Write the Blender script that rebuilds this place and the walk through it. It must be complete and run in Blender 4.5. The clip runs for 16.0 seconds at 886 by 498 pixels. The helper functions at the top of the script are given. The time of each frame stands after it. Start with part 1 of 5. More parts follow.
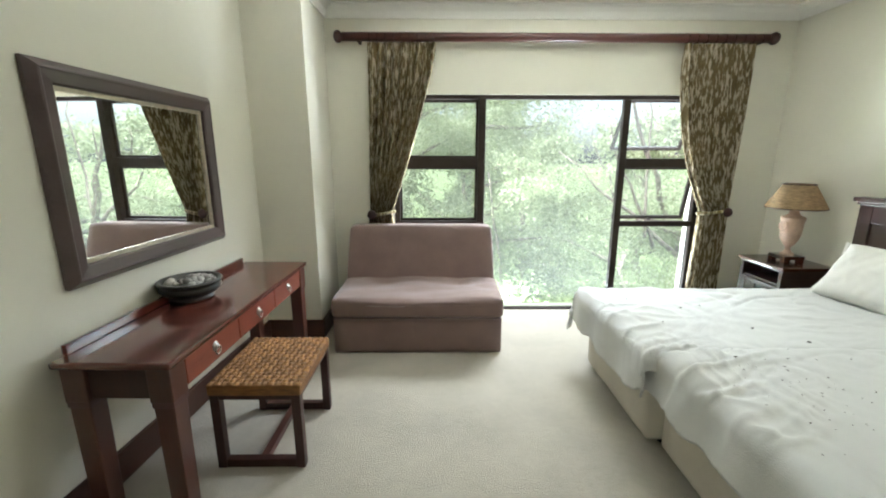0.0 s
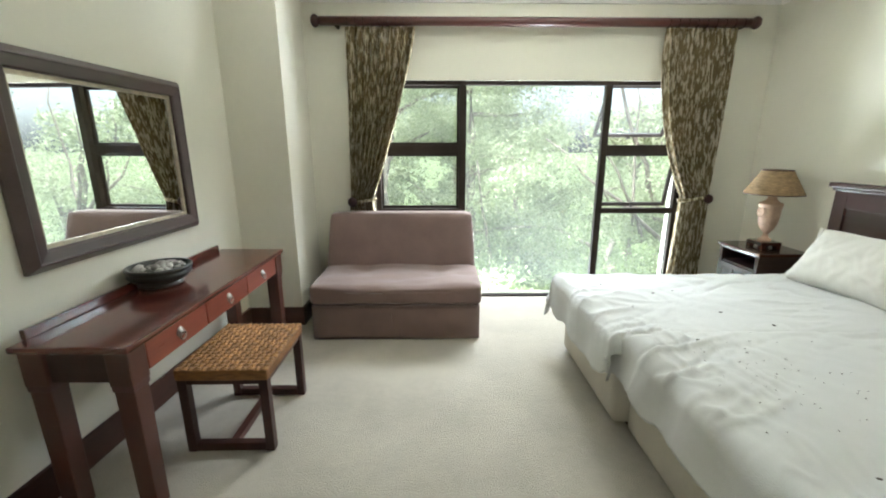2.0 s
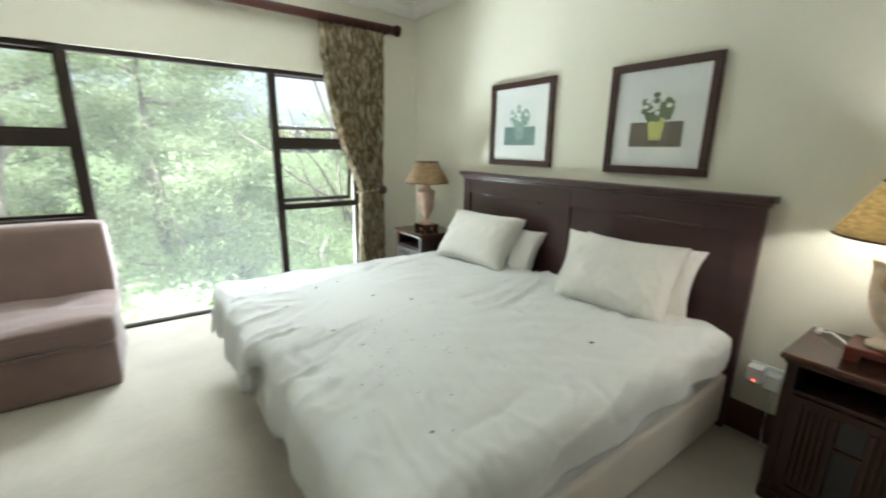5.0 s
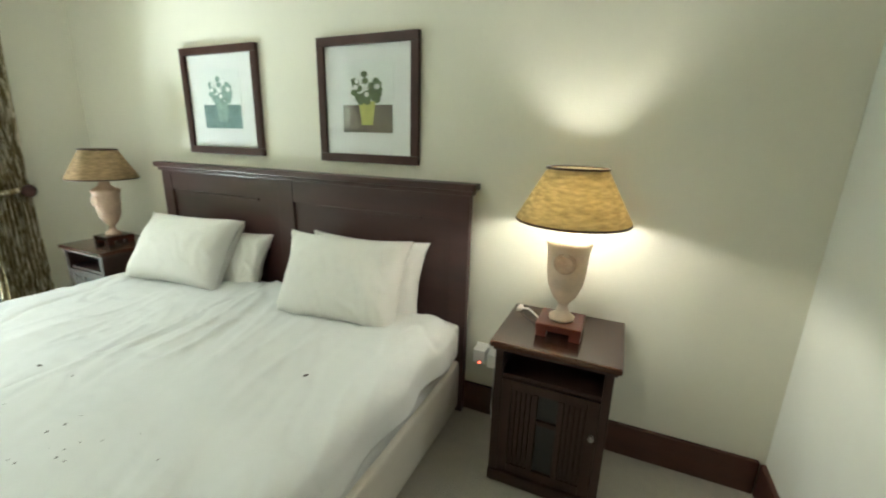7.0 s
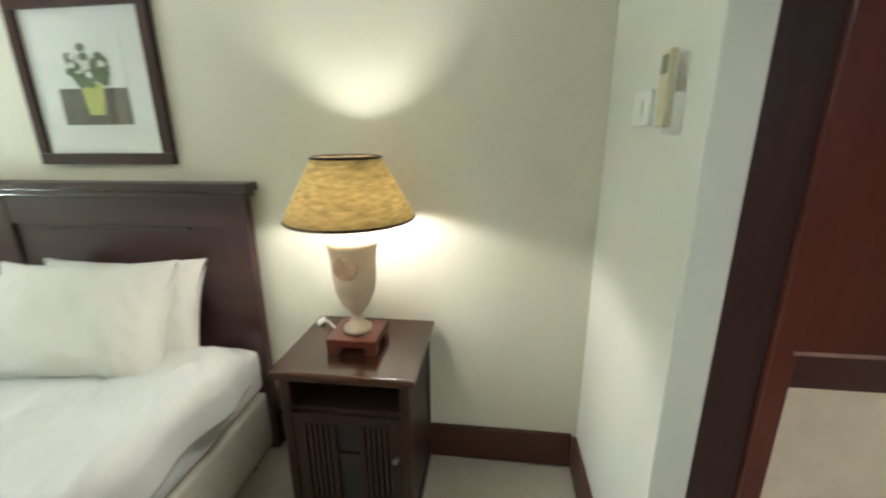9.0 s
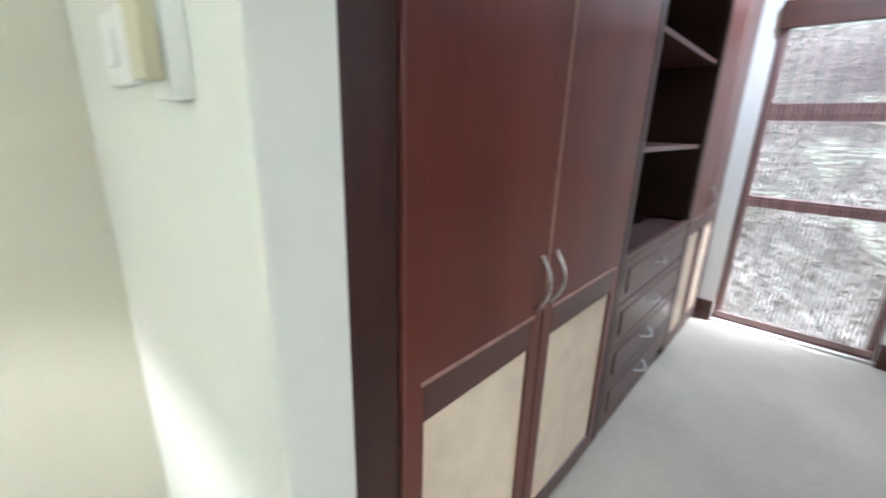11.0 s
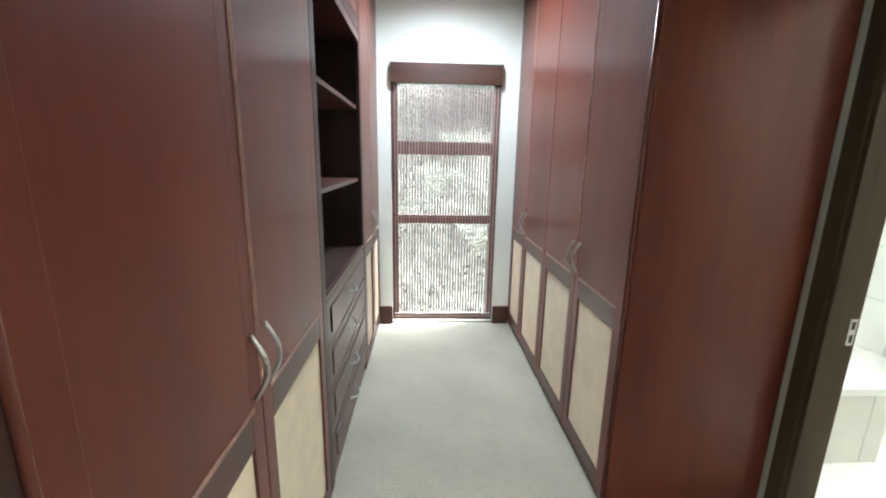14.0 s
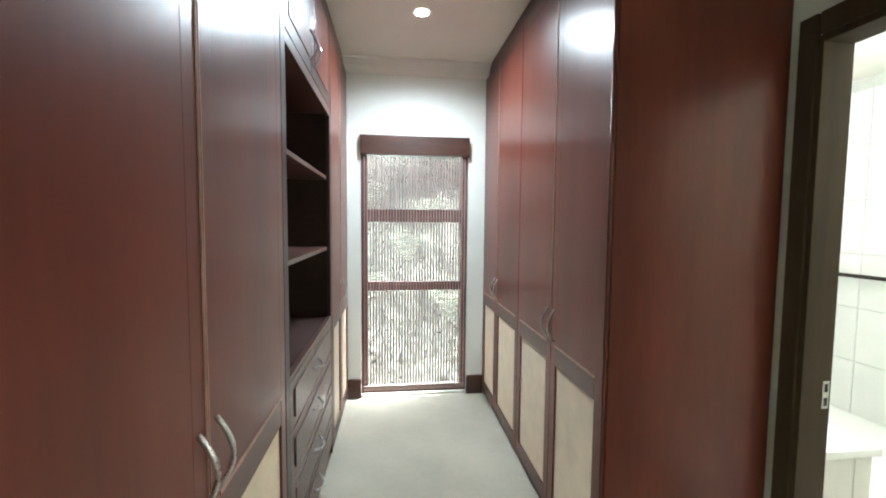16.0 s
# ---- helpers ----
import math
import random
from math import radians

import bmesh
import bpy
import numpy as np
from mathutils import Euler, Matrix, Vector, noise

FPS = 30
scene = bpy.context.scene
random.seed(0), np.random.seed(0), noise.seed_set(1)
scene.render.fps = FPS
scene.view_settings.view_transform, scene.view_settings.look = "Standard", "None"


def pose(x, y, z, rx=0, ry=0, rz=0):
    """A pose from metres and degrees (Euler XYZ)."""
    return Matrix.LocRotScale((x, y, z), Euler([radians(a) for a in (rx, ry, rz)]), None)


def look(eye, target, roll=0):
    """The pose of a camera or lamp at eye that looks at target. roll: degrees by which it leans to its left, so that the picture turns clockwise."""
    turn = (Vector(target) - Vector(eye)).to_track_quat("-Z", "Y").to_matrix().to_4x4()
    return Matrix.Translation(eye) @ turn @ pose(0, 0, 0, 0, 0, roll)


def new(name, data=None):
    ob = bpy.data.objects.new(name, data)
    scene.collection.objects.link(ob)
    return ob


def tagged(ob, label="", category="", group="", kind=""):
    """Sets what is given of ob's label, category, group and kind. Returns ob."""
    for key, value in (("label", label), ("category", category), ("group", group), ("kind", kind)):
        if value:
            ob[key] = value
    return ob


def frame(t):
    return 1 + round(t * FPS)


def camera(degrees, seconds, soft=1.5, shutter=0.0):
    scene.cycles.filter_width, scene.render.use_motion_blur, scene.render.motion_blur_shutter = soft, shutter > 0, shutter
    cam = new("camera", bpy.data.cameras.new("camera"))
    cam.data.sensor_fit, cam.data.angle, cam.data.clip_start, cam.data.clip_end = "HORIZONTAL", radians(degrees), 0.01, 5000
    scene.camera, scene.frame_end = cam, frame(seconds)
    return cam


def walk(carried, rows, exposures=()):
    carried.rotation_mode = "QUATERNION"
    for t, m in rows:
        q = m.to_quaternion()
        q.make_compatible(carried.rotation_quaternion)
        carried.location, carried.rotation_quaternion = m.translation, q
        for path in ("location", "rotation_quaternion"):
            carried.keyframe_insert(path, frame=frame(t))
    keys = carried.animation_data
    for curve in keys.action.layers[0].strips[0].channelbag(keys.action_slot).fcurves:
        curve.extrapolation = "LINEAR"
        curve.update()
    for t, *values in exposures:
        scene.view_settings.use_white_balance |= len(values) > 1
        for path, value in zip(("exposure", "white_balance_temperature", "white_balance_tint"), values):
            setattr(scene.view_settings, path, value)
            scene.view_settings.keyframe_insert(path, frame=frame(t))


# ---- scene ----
cam = camera(94.9, 16.0, soft=2.0, shutter=0.5)
PATH = [
    (0, (1.704, 2.456, 1.442), (1.725, 4.407, 1.002), 0.1),
    (0.5, (1.726, 2.443, 1.434), (1.747, 4.388, 0.969), 0.2),
    (1, (1.756, 2.442, 1.429), (1.776, 4.384, 0.95), 0.2),
    (1.5, (1.8, 2.444, 1.423), (1.82, 4.385, 0.939), 0.1),
    (2, (1.849, 2.448, 1.42), (1.882, 4.387, 0.932), 0.0),
    (2.5, (1.92, 2.446, 1.415), (1.988, 4.384, 0.926), -0.1),
    (3, (2.031, 2.45, 1.399), (2.164, 4.387, 0.919), -0.2),
    (3.5, (2.205, 2.444, 1.389), (2.437, 4.372, 0.913), -0.7),
    (4, (2.303, 2.484, 1.411), (2.763, 4.366, 0.914), -0.6),
    (4.5, (2.24, 2.476, 1.384), (3.092, 4.218, 0.894), 0.3),
    (5, (2.445, 2.489, 1.359), (3.579, 4.066, 0.881), 0.9),
    (5.2, (2.522, 2.502, 1.376), (3.753, 3.999, 0.885), 0.8),
    (7.3, (2.981, 2.475, 1.365), (4.779, 3.18, 0.844), 1.5),
    (7.5, (2.996, 2.449, 1.362), (4.809, 3.115, 0.843), 1.4),
    (8, (3.028, 2.363, 1.343), (4.877, 2.939, 0.842), 1.2),
    (8.2, (3.061, 2.326, 1.349), (4.917, 2.869, 0.839), 0.8),
    (10.3, (3.588, 2.045, 1.335), (5.337, 1.268, 0.762), -0.4),
    (10.5, (3.618, 2.03, 1.332), (5.268, 1.058, 0.76), -0.1),
    (11, (3.724, 1.968, 1.324), (5.007, 0.547, 0.747), 1.7),
    (11.5, (3.771, 1.926, 1.327), (4.69, 0.247, 0.748), 2.1),
    (12, (3.772, 1.93, 1.314), (4.399, 0.111, 0.767), 1.3),
    (12.5, (3.772, 1.943, 1.315), (4.176, 0.062, 0.775), 0.5),
    (13, (3.818, 1.94, 1.288), (3.999, 0.007, 0.805), 0.6),
    (13.5, (3.821, 1.923, 1.344), (3.844, -0.019, 0.866), 1.1),
    (14, (3.828, 1.887, 1.392), (3.734, -0.064, 0.957), 1.0),
    (14.5, (3.82, 1.893, 1.436), (3.66, -0.071, 1.092), 1.0),
    (15, (3.834, 1.886, 1.433), (3.627, -0.089, 1.196), 0.6),
    (15.5, (3.84, 1.874, 1.429), (3.611, -0.106, 1.262), 0.4),
    (16, (3.841, 1.844, 1.413), (3.595, -0.137, 1.286), 0.5),
]
walk(cam, [(t, look(e, g, r)) for t, e, g, r in PATH],
     exposures=[(0, 1.66, 5900, 15), (4, 1.58, 5900, 15), (5.2, 1.54, 5850, 12), (7.3, 1.78, 6040, 6), (8.2, 1.86, 6050, 6), (10.5, 2.52, 5400, 19), (11.2, 2.84, 5450, 13), (12.5, 2.92, 5650, 6), (14, 2.95, 5720, 5), (16, 2.88, 5800, 4)])

# ---- world, sun, lamps ----
world = bpy.data.worlds.new("world")
scene.world = world
world.use_nodes = True
wn = world.node_tree.nodes
sky = wn.new("ShaderNodeTexSky")
sky.sky_type, sky.sun_disc = "NISHITA", False
sky.sun_elevation, sky.sun_rotation = radians(61), radians(242)
sky.air_density, sky.dust_density = 1.0, 4.0
haze = wn.new("ShaderNodeHueSaturation")
haze.inputs["Saturation"].default_value = 0.35
world.node_tree.links.new(sky.outputs[0], haze.inputs["Color"])
world.node_tree.links.new(haze.outputs[0], wn["Background"].inputs[0])
wn["Background"].inputs[1].default_value = 0.15


def lamp(name, kind, m, energy, color=(1, 1, 1), **kw):
    data = bpy.data.lights.new(name, kind)
    data.energy, data.color = energy, color
    if kind == "AREA":
        data.shape, data.size, data.size_y = "RECTANGLE", kw["size"], kw["size_y"]
    elif kind == "SUN":
        data.angle = radians(kw["angle"])
    else:
        data.shadow_soft_size = kw.get("soft", 0.05)
        if kind == "SPOT":
            data.spot_size, data.spot_blend = radians(kw["cone"]), 0.8
    ob = new(name, data)
    ob.matrix_world = m
    return ob


lamp("sun", "SUN", look((0, 0, 0), (0.48, 0.26, -1)), 5.0, (1.0, 0.98, 0.94), angle=20)
# unseen fill above the window head, boosts daylight into the bedroom
lamp("window_fill", "AREA", look((3.6, 7.35, 2.75), (0.9, 3.8, 1.2)), 128, (0.93, 1.0, 0.99), size=2.4, size_y=0.9)
# unseen fill below floor level, imitates light bounced up from the garden
lamp("window_bounce_fill", "AREA", look((3.3, 6.95, -0.75), (0.5, 3.6, 1.7)), 370, (0.93, 1.0, 0.98), size=2.4, size_y=0.8)
# unseen fill outside the narrow window, boosts its daylight
lamp("dressing_window_fill", "AREA", look((3.66, -2.3, 2.7), (3.66, 0.6, 0.6)), 14, (0.93, 1.0, 1.0), size=0.9, size_y=0.9)
lamp("bedside_bulb", "POINT", pose(4.50, 2.65, 1.147), 2.3, (1.0, 0.93, 0.78), soft=0.04)
lamp("downlight_bulb", "SPOT", pose(3.67, -0.65, 2.64), 22, (0.93, 0.98, 1.0), soft=0.05, cone=166)
lamp("bathroom_bulb", "POINT", pose(1.25, 0.45, 2.35), 11, (1.0, 0.97, 0.90), soft=0.1)

# ---- materials ----


def mat(name, base, rough=0.6, vary=0.12, scale=8.0, bump=0.0, bump_scale=60.0, metal=0.0, stretch=(1, 1, 1), dark=None, spec=0.5, coat=0.0, sheen=0.0, random_tint=0.0):
    """A surface with blotches at one scale, grain at a finer one, and fine relief."""
    m = bpy.data.materials.new(name)
    m.use_nodes = True
    nt = m.node_tree
    n, l = nt.nodes, nt.links
    b = n["Principled BSDF"]
    b.inputs["Roughness"].default_value = rough
    b.inputs["Metallic"].default_value = metal
    b.inputs["Specular IOR Level"].default_value = spec
    b.inputs["Coat Weight"].default_value = coat
    b.inputs["Coat Roughness"].default_value = 0.12
    b.inputs["Sheen Weight"].default_value = sheen
    co = n.new("ShaderNodeTexCoord")
    mp = n.new("ShaderNodeMapping")
    mp.inputs["Scale"].default_value = stretch
    l.new(co.outputs["Object"], mp.inputs[0])
    big = n.new("ShaderNodeTexNoise")
    big.inputs["Scale"].default_value, big.inputs["Detail"].default_value = scale, 6
    l.new(mp.outputs[0], big.inputs["Vector"])
    fine = n.new("ShaderNodeTexNoise")
    fine.inputs["Scale"].default_value, fine.inputs["Detail"].default_value = scale * 11, 4
    l.new(mp.outputs[0], fine.inputs["Vector"])
    ad = n.new("ShaderNodeMath")
    ad.operation = "MULTIPLY_ADD"
    ad.inputs[1].default_value = 0.35
    l.new(fine.outputs[0], ad.inputs[0])
    l.new(big.outputs[0], ad.inputs[2])
    ramp = n.new("ShaderNodeValToRGB")
    lo = dark or tuple(c * (1 - vary) for c in base)
    hi = tuple(min(1, c * (1 + vary)) for c in base)
    ramp.color_ramp.elements[0].position, ramp.color_ramp.elements[1].position = 0.45, 0.9
    ramp.color_ramp.elements[0].color, ramp.color_ramp.elements[1].color = (*lo, 1), (*hi, 1)
    l.new(ad.outputs[0], ramp.inputs[0])
    last = ramp.outputs[0]
    if random_tint:
        info = n.new("ShaderNodeObjectInfo")
        hs = n.new("ShaderNodeHueSaturation")
        mr = n.new("ShaderNodeMapRange")
        mr.inputs["To Min"].default_value, mr.inputs["To Max"].default_value = 1 - random_tint, 1 + random_tint
        l.new(info.outputs["Random"], mr.inputs["Value"])
        l.new(mr.outputs[0], hs.inputs["Value"])
        l.new(last, hs.inputs["Color"])
        last = hs.outputs[0]
    l.new(last, b.inputs["Base Color"])
    rr = n.new("ShaderNodeMapRange")
    rr.inputs["To Min"].default_value, rr.inputs["To Max"].default_value = rough * 0.8, min(1, rough * 1.2)
    l.new(fine.outputs[0], rr.inputs["Value"])
    l.new(rr.outputs[0], b.inputs["Roughness"])
    if bump:
        rel = n.new("ShaderNodeTexNoise")
        rel.inputs["Scale"].default_value, rel.inputs["Detail"].default_value = bump_scale, 5
        l.new(mp.outputs[0], rel.inputs["Vector"])
        bp = n.new("ShaderNodeBump")
        bp.inputs["Strength"].default_value, bp.inputs["Distance"].default_value = bump, 0.01
        l.new(rel.outputs[0], bp.inputs["Height"])
        l.new(bp.outputs[0], b.inputs["Normal"])
    return m


def emitter(name, color, strength):
    m = bpy.data.materials.new(name)
    m.use_nodes = True
    b = m.node_tree.nodes["Principled BSDF"]
    b.inputs["Base Color"].default_value = (*color, 1)
    b.inputs["Emission Color"].default_value = (*color, 1)
    b.inputs["Emission Strength"].default_value = strength
    return m


def glass(name, rough=0.0, veil=0.0, tint=(0.93, 0.97, 0.94)):
    m = bpy.data.materials.new(name)
    m.use_nodes = True
    n, l = m.node_tree.nodes, m.node_tree.links
    n.remove(n["Principled BSDF"])
    tr, gl, mix, fr = (n.new("ShaderNodeBsdfTransparent"), n.new("ShaderNodeBsdfGlossy"), n.new("ShaderNodeMixShader"), n.new("ShaderNodeMapRange"))
    gl.inputs["Roughness"].default_value = rough
    lw, pw = n.new("ShaderNodeLayerWeight"), n.new("ShaderNodeMath")
    lw.inputs[0].default_value = 0.5
    pw.operation, pw.inputs[1].default_value = "POWER", 5
    l.new(lw.outputs["Facing"], pw.inputs[0])
    l.new(pw.outputs[0], fr.inputs["Value"])
    fr.inputs["To Min"].default_value, fr.inputs["To Max"].default_value = 0.03, 0.6
    tr.inputs[0].default_value = (*tint, 1)
    l.new(fr.outputs[0], mix.inputs[0])
    l.new(tr.outputs[0], mix.inputs[1])
    l.new(gl.outputs[0], mix.inputs[2])
    last = mix.outputs[0]
    # a whitish translucent share imitates the glare over the panes
    if veil:
        du, mx = n.new("ShaderNodeBsdfTranslucent"), n.new("ShaderNodeMixShader")
        du.inputs[0].default_value = (0.95, 0.97, 0.95, 1)
        mx.inputs[0].default_value = veil
        l.new(last, mx.inputs[1])
        l.new(du.outputs[0], mx.inputs[2])
        last = mx.outputs[0]
    l.new(last, n["Material Output"].inputs[0])
    return m


WALL = mat("wall_paint", (0.69, 0.665, 0.56), 0.7, 0.03, 1.5, 0.05, 90)
WALL_D = mat("dressing_wall_paint", (0.74, 0.75, 0.70), 0.6, 0.03, 1.5, 0.05, 90)
CEIL = mat("ceiling_paint", (0.80, 0.78, 0.70), 0.8, 0.03, 2, 0.03, 70)
COVE = mat("cornice_plaster", (0.80, 0.79, 0.74), 0.7, 0.03, 3)
CARPET = mat("loop_carpet", (0.465, 0.425, 0.345), 0.95, 0.13, 2.6, 1.0, 150, spec=0.1, sheen=0.2)
MAHOG = mat("red_mahogany", (0.124, 0.031, 0.020), 0.33, 0.25, 1.3, 0.01, 60, stretch=(3, 3, 0.35), coat=0.08, spec=0.34)
MAHOGX = mat("red_mahogany_lengthwise", (0.095, 0.026, 0.018), 0.17, 0.14, 2.0, 0.01, 60, stretch=(4, 0.35, 4), coat=0.5)
DARKWOOD = mat("dark_stained_wood", (0.046, 0.019, 0.015), 0.4, 0.25, 2.2, 0.03, 60, stretch=(6, 6, 0.4), coat=0.08, spec=0.3)
DARKX = mat("dark_stained_wood_lengthwise", (0.078, 0.028, 0.021), 0.36, 0.22, 2.2, 0.03, 60, stretch=(6, 0.4, 6), coat=0.15)
SKIRT = mat("dark_skirting_wood", (0.06, 0.022, 0.014), 0.4, 0.35, 2, 0.03, 60, stretch=(1, 1, 5))
FRAME = mat("bronze_window_frame", (0.034, 0.026, 0.021), 0.6, 0.2, 5, 0.02, 80, spec=0.12)
GLASS = glass("window_glass", 0.0, 0.011)
CLEAR = glass("picture_glass", 0.0, 0.0, (0.99, 0.99, 0.99))
MIRROR = mat("silvered_glass", (0.92, 0.94, 0.92), 0.01, 0.0, 1, metal=1.0)
GILT = mat("silver_gilt", (0.55, 0.48, 0.38), 0.35, 0.2, 30, metal=0.6)
SOFA = mat("mauve_sofa_fabric", (0.215, 0.145, 0.125), 0.9, 0.1, 6, 0.35, 320, spec=0.2, sheen=0.35)
LINEN = mat("white_cotton", (0.62, 0.62, 0.595), 0.85, 0.03, 3, 0.25, 240, spec=0.2, sheen=0.15)
PILLOW = mat("cream_pillow_cotton", (0.74, 0.72, 0.67), 0.85, 0.03, 3, 0.25, 240, spec=0.2, sheen=0.15)
DIVAN = mat("cream_divan_fabric", (0.60, 0.56, 0.47), 0.9, 0.05, 5, 0.3, 300, spec=0.2)
SPECK = mat("dark_leaf_litter", (0.05, 0.035, 0.025), 0.9, 0.3, 40)
STEEL = mat("brushed_steel", (0.62, 0.62, 0.62), 0.28, 0.1, 40, metal=1.0)
BRASSY = mat("antique_ring_metal", (0.35, 0.33, 0.30), 0.35, 0.2, 40, metal=1.0)
WEAVE = mat("rush_weave", (0.40, 0.20, 0.07), 0.6, 0.4, 30, 0.4, 200, random_tint=0.35)
PLASTIC = mat("white_plastic", (0.84, 0.84, 0.82), 0.35, 0.02, 10)
PAPER = mat("mat_board", (0.74, 0.75, 0.73), 0.8, 0.02, 10)
TILE = mat("white_wall_tile", (0.78, 0.78, 0.75), 0.2, 0.03, 4, random_tint=0.02)
GROUT = mat("tile_grout", (0.55, 0.55, 0.52), 0.9, 0.05, 20)
URN = mat("weathered_terracotta", (0.52, 0.36, 0.26), 0.7, 0.25, 14, 0.3, 80)
URNPALE = mat("cream_crackle_urn", (0.68, 0.53, 0.40), 0.6, 0.15, 14, 0.2, 80)
STONE = mat("grey_pebbles", (0.40, 0.38, 0.35), 0.8, 0.3, 20, 0.3, 60, random_tint=0.3)
BOWL = mat("dark_glazed_bowl", (0.035, 0.035, 0.03), 0.3, 0.3, 12, 0.1, 60)
BARK = mat("grey_bark", (0.20, 0.17, 0.14), 0.9, 0.35, 8, 0.6, 30)
GRASS = mat("leafy_ground", (0.09, 0.12, 0.04), 0.95, 0.5, 2.5, 0.8, 12)
RENDER = mat("outside_render", (0.5, 0.47, 0.4), 0.9, 0.1, 3, 0.2, 40)
# the shade inside cupboards and shelves is put into this dark base colour
DARKIN = mat("shade_dark_interior", (0.04, 0.022, 0.018), 0.65, 0.3, 3, spec=0.12)
# pale tone holds both the edge wear and the highlight along the beads
EDGE_PALE = mat("worn_highlight_edge", (0.34, 0.20, 0.16), 0.5, 0.25, 20)
MFRAME = mat("mirror_frame_wood", (0.085, 0.058, 0.055), 0.32, 0.2, 2.0, 0.02, 60, stretch=(4, 0.4, 4), coat=0.2)
POLE = mat("curtain_pole_wood", (0.075, 0.024, 0.018), 0.35, 0.2, 2, stretch=(0.4, 4, 4), coat=0.2)
NIGHT = mat("near_black_stained_wood", (0.034, 0.016, 0.011), 0.38, 0.22, 2.2, 0.02, 60, stretch=(6, 6, 0.4), coat=0.05, spec=0.3)
REDBROWN = mat("red_brown_joinery", (0.085, 0.034, 0.030), 0.45, 0.2, 2.2, stretch=(4, 4, 0.5))
CEILB = mat("bedroom_ceiling_paint", (0.80, 0.765, 0.65), 0.8, 0.03, 2, 0.03, 70)
# rubber feet; also the black that stands for shade in openings and latch holes
BLACK = mat("black_rubber_and_shade", (0.02, 0.02, 0.02), 0.6, 0.1, 10)


def leaf_mat(name, a, b):
    m = bpy.data.materials.new(name)
    m.use_nodes = True
    n, l = m.node_tree.nodes, m.node_tree.links
    p = n["Principled BSDF"]
    geo, ramp = n.new("ShaderNodeNewGeometry"), n.new("ShaderNodeValToRGB")
    ramp.color_ramp.elements[0].color, ramp.color_ramp.elements[1].color = (*a, 1), (*b, 1)
    l.new(geo.outputs["Random Per Island"], ramp.inputs[0])
    l.new(ramp.outputs[0], p.inputs["Base Color"])
    p.inputs["Roughness"].default_value = 0.5
    tl, ad = n.new("ShaderNodeBsdfTranslucent"), n.new("ShaderNodeMixShader")
    ad.inputs[0].default_value = 0.5
    l.new(ramp.outputs[0], tl.inputs[0])
    l.new(p.outputs[0], ad.inputs[1])
    l.new(tl.outputs[0], ad.inputs[2])
    l.new(ad.outputs[0], n["Material Output"].inputs[0])
    return m


LEAF = leaf_mat("feathery_leaves", (0.25, 0.285, 0.15), (0.54, 0.585, 0.40))
# shade for the strongly lit low shrubs is put into this darker green
LEAF_LOW = leaf_mat("shrub_leaves", (0.11, 0.15, 0.06), (0.28, 0.34, 0.17))
LEAF3 = leaf_mat("fallen_leaf_brown", (0.05, 0.045, 0.035), (0.15, 0.135, 0.11))
DOORWOOD = mat("dull_dark_door_timber", (0.070, 0.050, 0.030), 0.6, 0.25, 3, 0.03, 60, stretch=(5, 5, 0.4), spec=0.2)
LEAF2 = leaf_mat("dry_shrub_leaves", (0.14, 0.155, 0.11), (0.34, 0.335, 0.27))


# ---- helpers of this scene ----
def bm_new():
    return bmesh.new()


def bx(bm, x0, x1, y0, y1, z0, z1, b=0.0):
    """Adds a box between the limits, with edges rounded by b."""
    r = bmesh.ops.create_cube(bm, size=1)
    vs = r["verts"]
    for v in vs:
        v.co = Vector(((x0 + x1) / 2 + v.co.x * (x1 - x0), (y0 + y1) / 2 + v.co.y * (y1 - y0), (z0 + z1) / 2 + v.co.z * (z1 - z0)))
    if b:
        es = list({e for v in vs for e in v.link_edges})
        bmesh.ops.bevel(bm, geom=es, offset=b, segments=2, affect="EDGES", profile=0.6)
    return bm


def box(*a, b=0.0):
    return bx(bmesh.new(), *a, b=b)


def cyl(bm, p, q, r0, r1=None, n=12):
    """A tapered round bar from p to q."""
    r1 = r0 if r1 is None else r1
    p, q = Vector(p), Vector(q)
    d = q - p
    m = Matrix.Translation((p + q) / 2) @ d.to_track_quat("Z", "Y").to_matrix().to_4x4()
    bmesh.ops.create_cone(bm, cap_ends=True, segments=n, radius1=r0, radius2=r1, depth=d.length, matrix=m)
    return bm


def lathe(profile, n=32, at=(0, 0, 0)):
    """A turned body from (radius, height) pairs."""
    bm = bmesh.new()
    rings = []
    for r, z in profile:
        rings.append([bm.verts.new((at[0] + r * math.cos(2 * math.pi * i / n), at[1] + r * math.sin(2 * math.pi * i / n), at[2] + z)) for i in range(n)])
    for a, c in zip(rings, rings[1:]):
        for i in range(n):
            bm.faces.new((a[i], a[(i + 1) % n], c[(i + 1) % n], c[i]))
    return bm


def tube(points, r, n=8):
    """A round bar that follows the points."""
    bm = bmesh.new()
    pts = [Vector(p) for p in points]
    rings = []
    for i, p in enumerate(pts):
        d = (pts[min(i + 1, len(pts) - 1)] - pts[max(i - 1, 0)]).normalized()
        q = d.to_track_quat("Z", "Y")
        rr = r(i / (len(pts) - 1)) if callable(r) else r
        rings.append([bm.verts.new(p + q @ Vector((rr * math.cos(2 * math.pi * k / n), rr * math.sin(2 * math.pi * k / n), 0))) for k in range(n)])
    for a, c in zip(rings, rings[1:]):
        for k in range(n):
            bm.faces.new((a[k], a[(k + 1) % n], c[(k + 1) % n], c[k]))
    bm.faces.new(rings[0][::-1])
    bm.faces.new(rings[-1])
    return bm


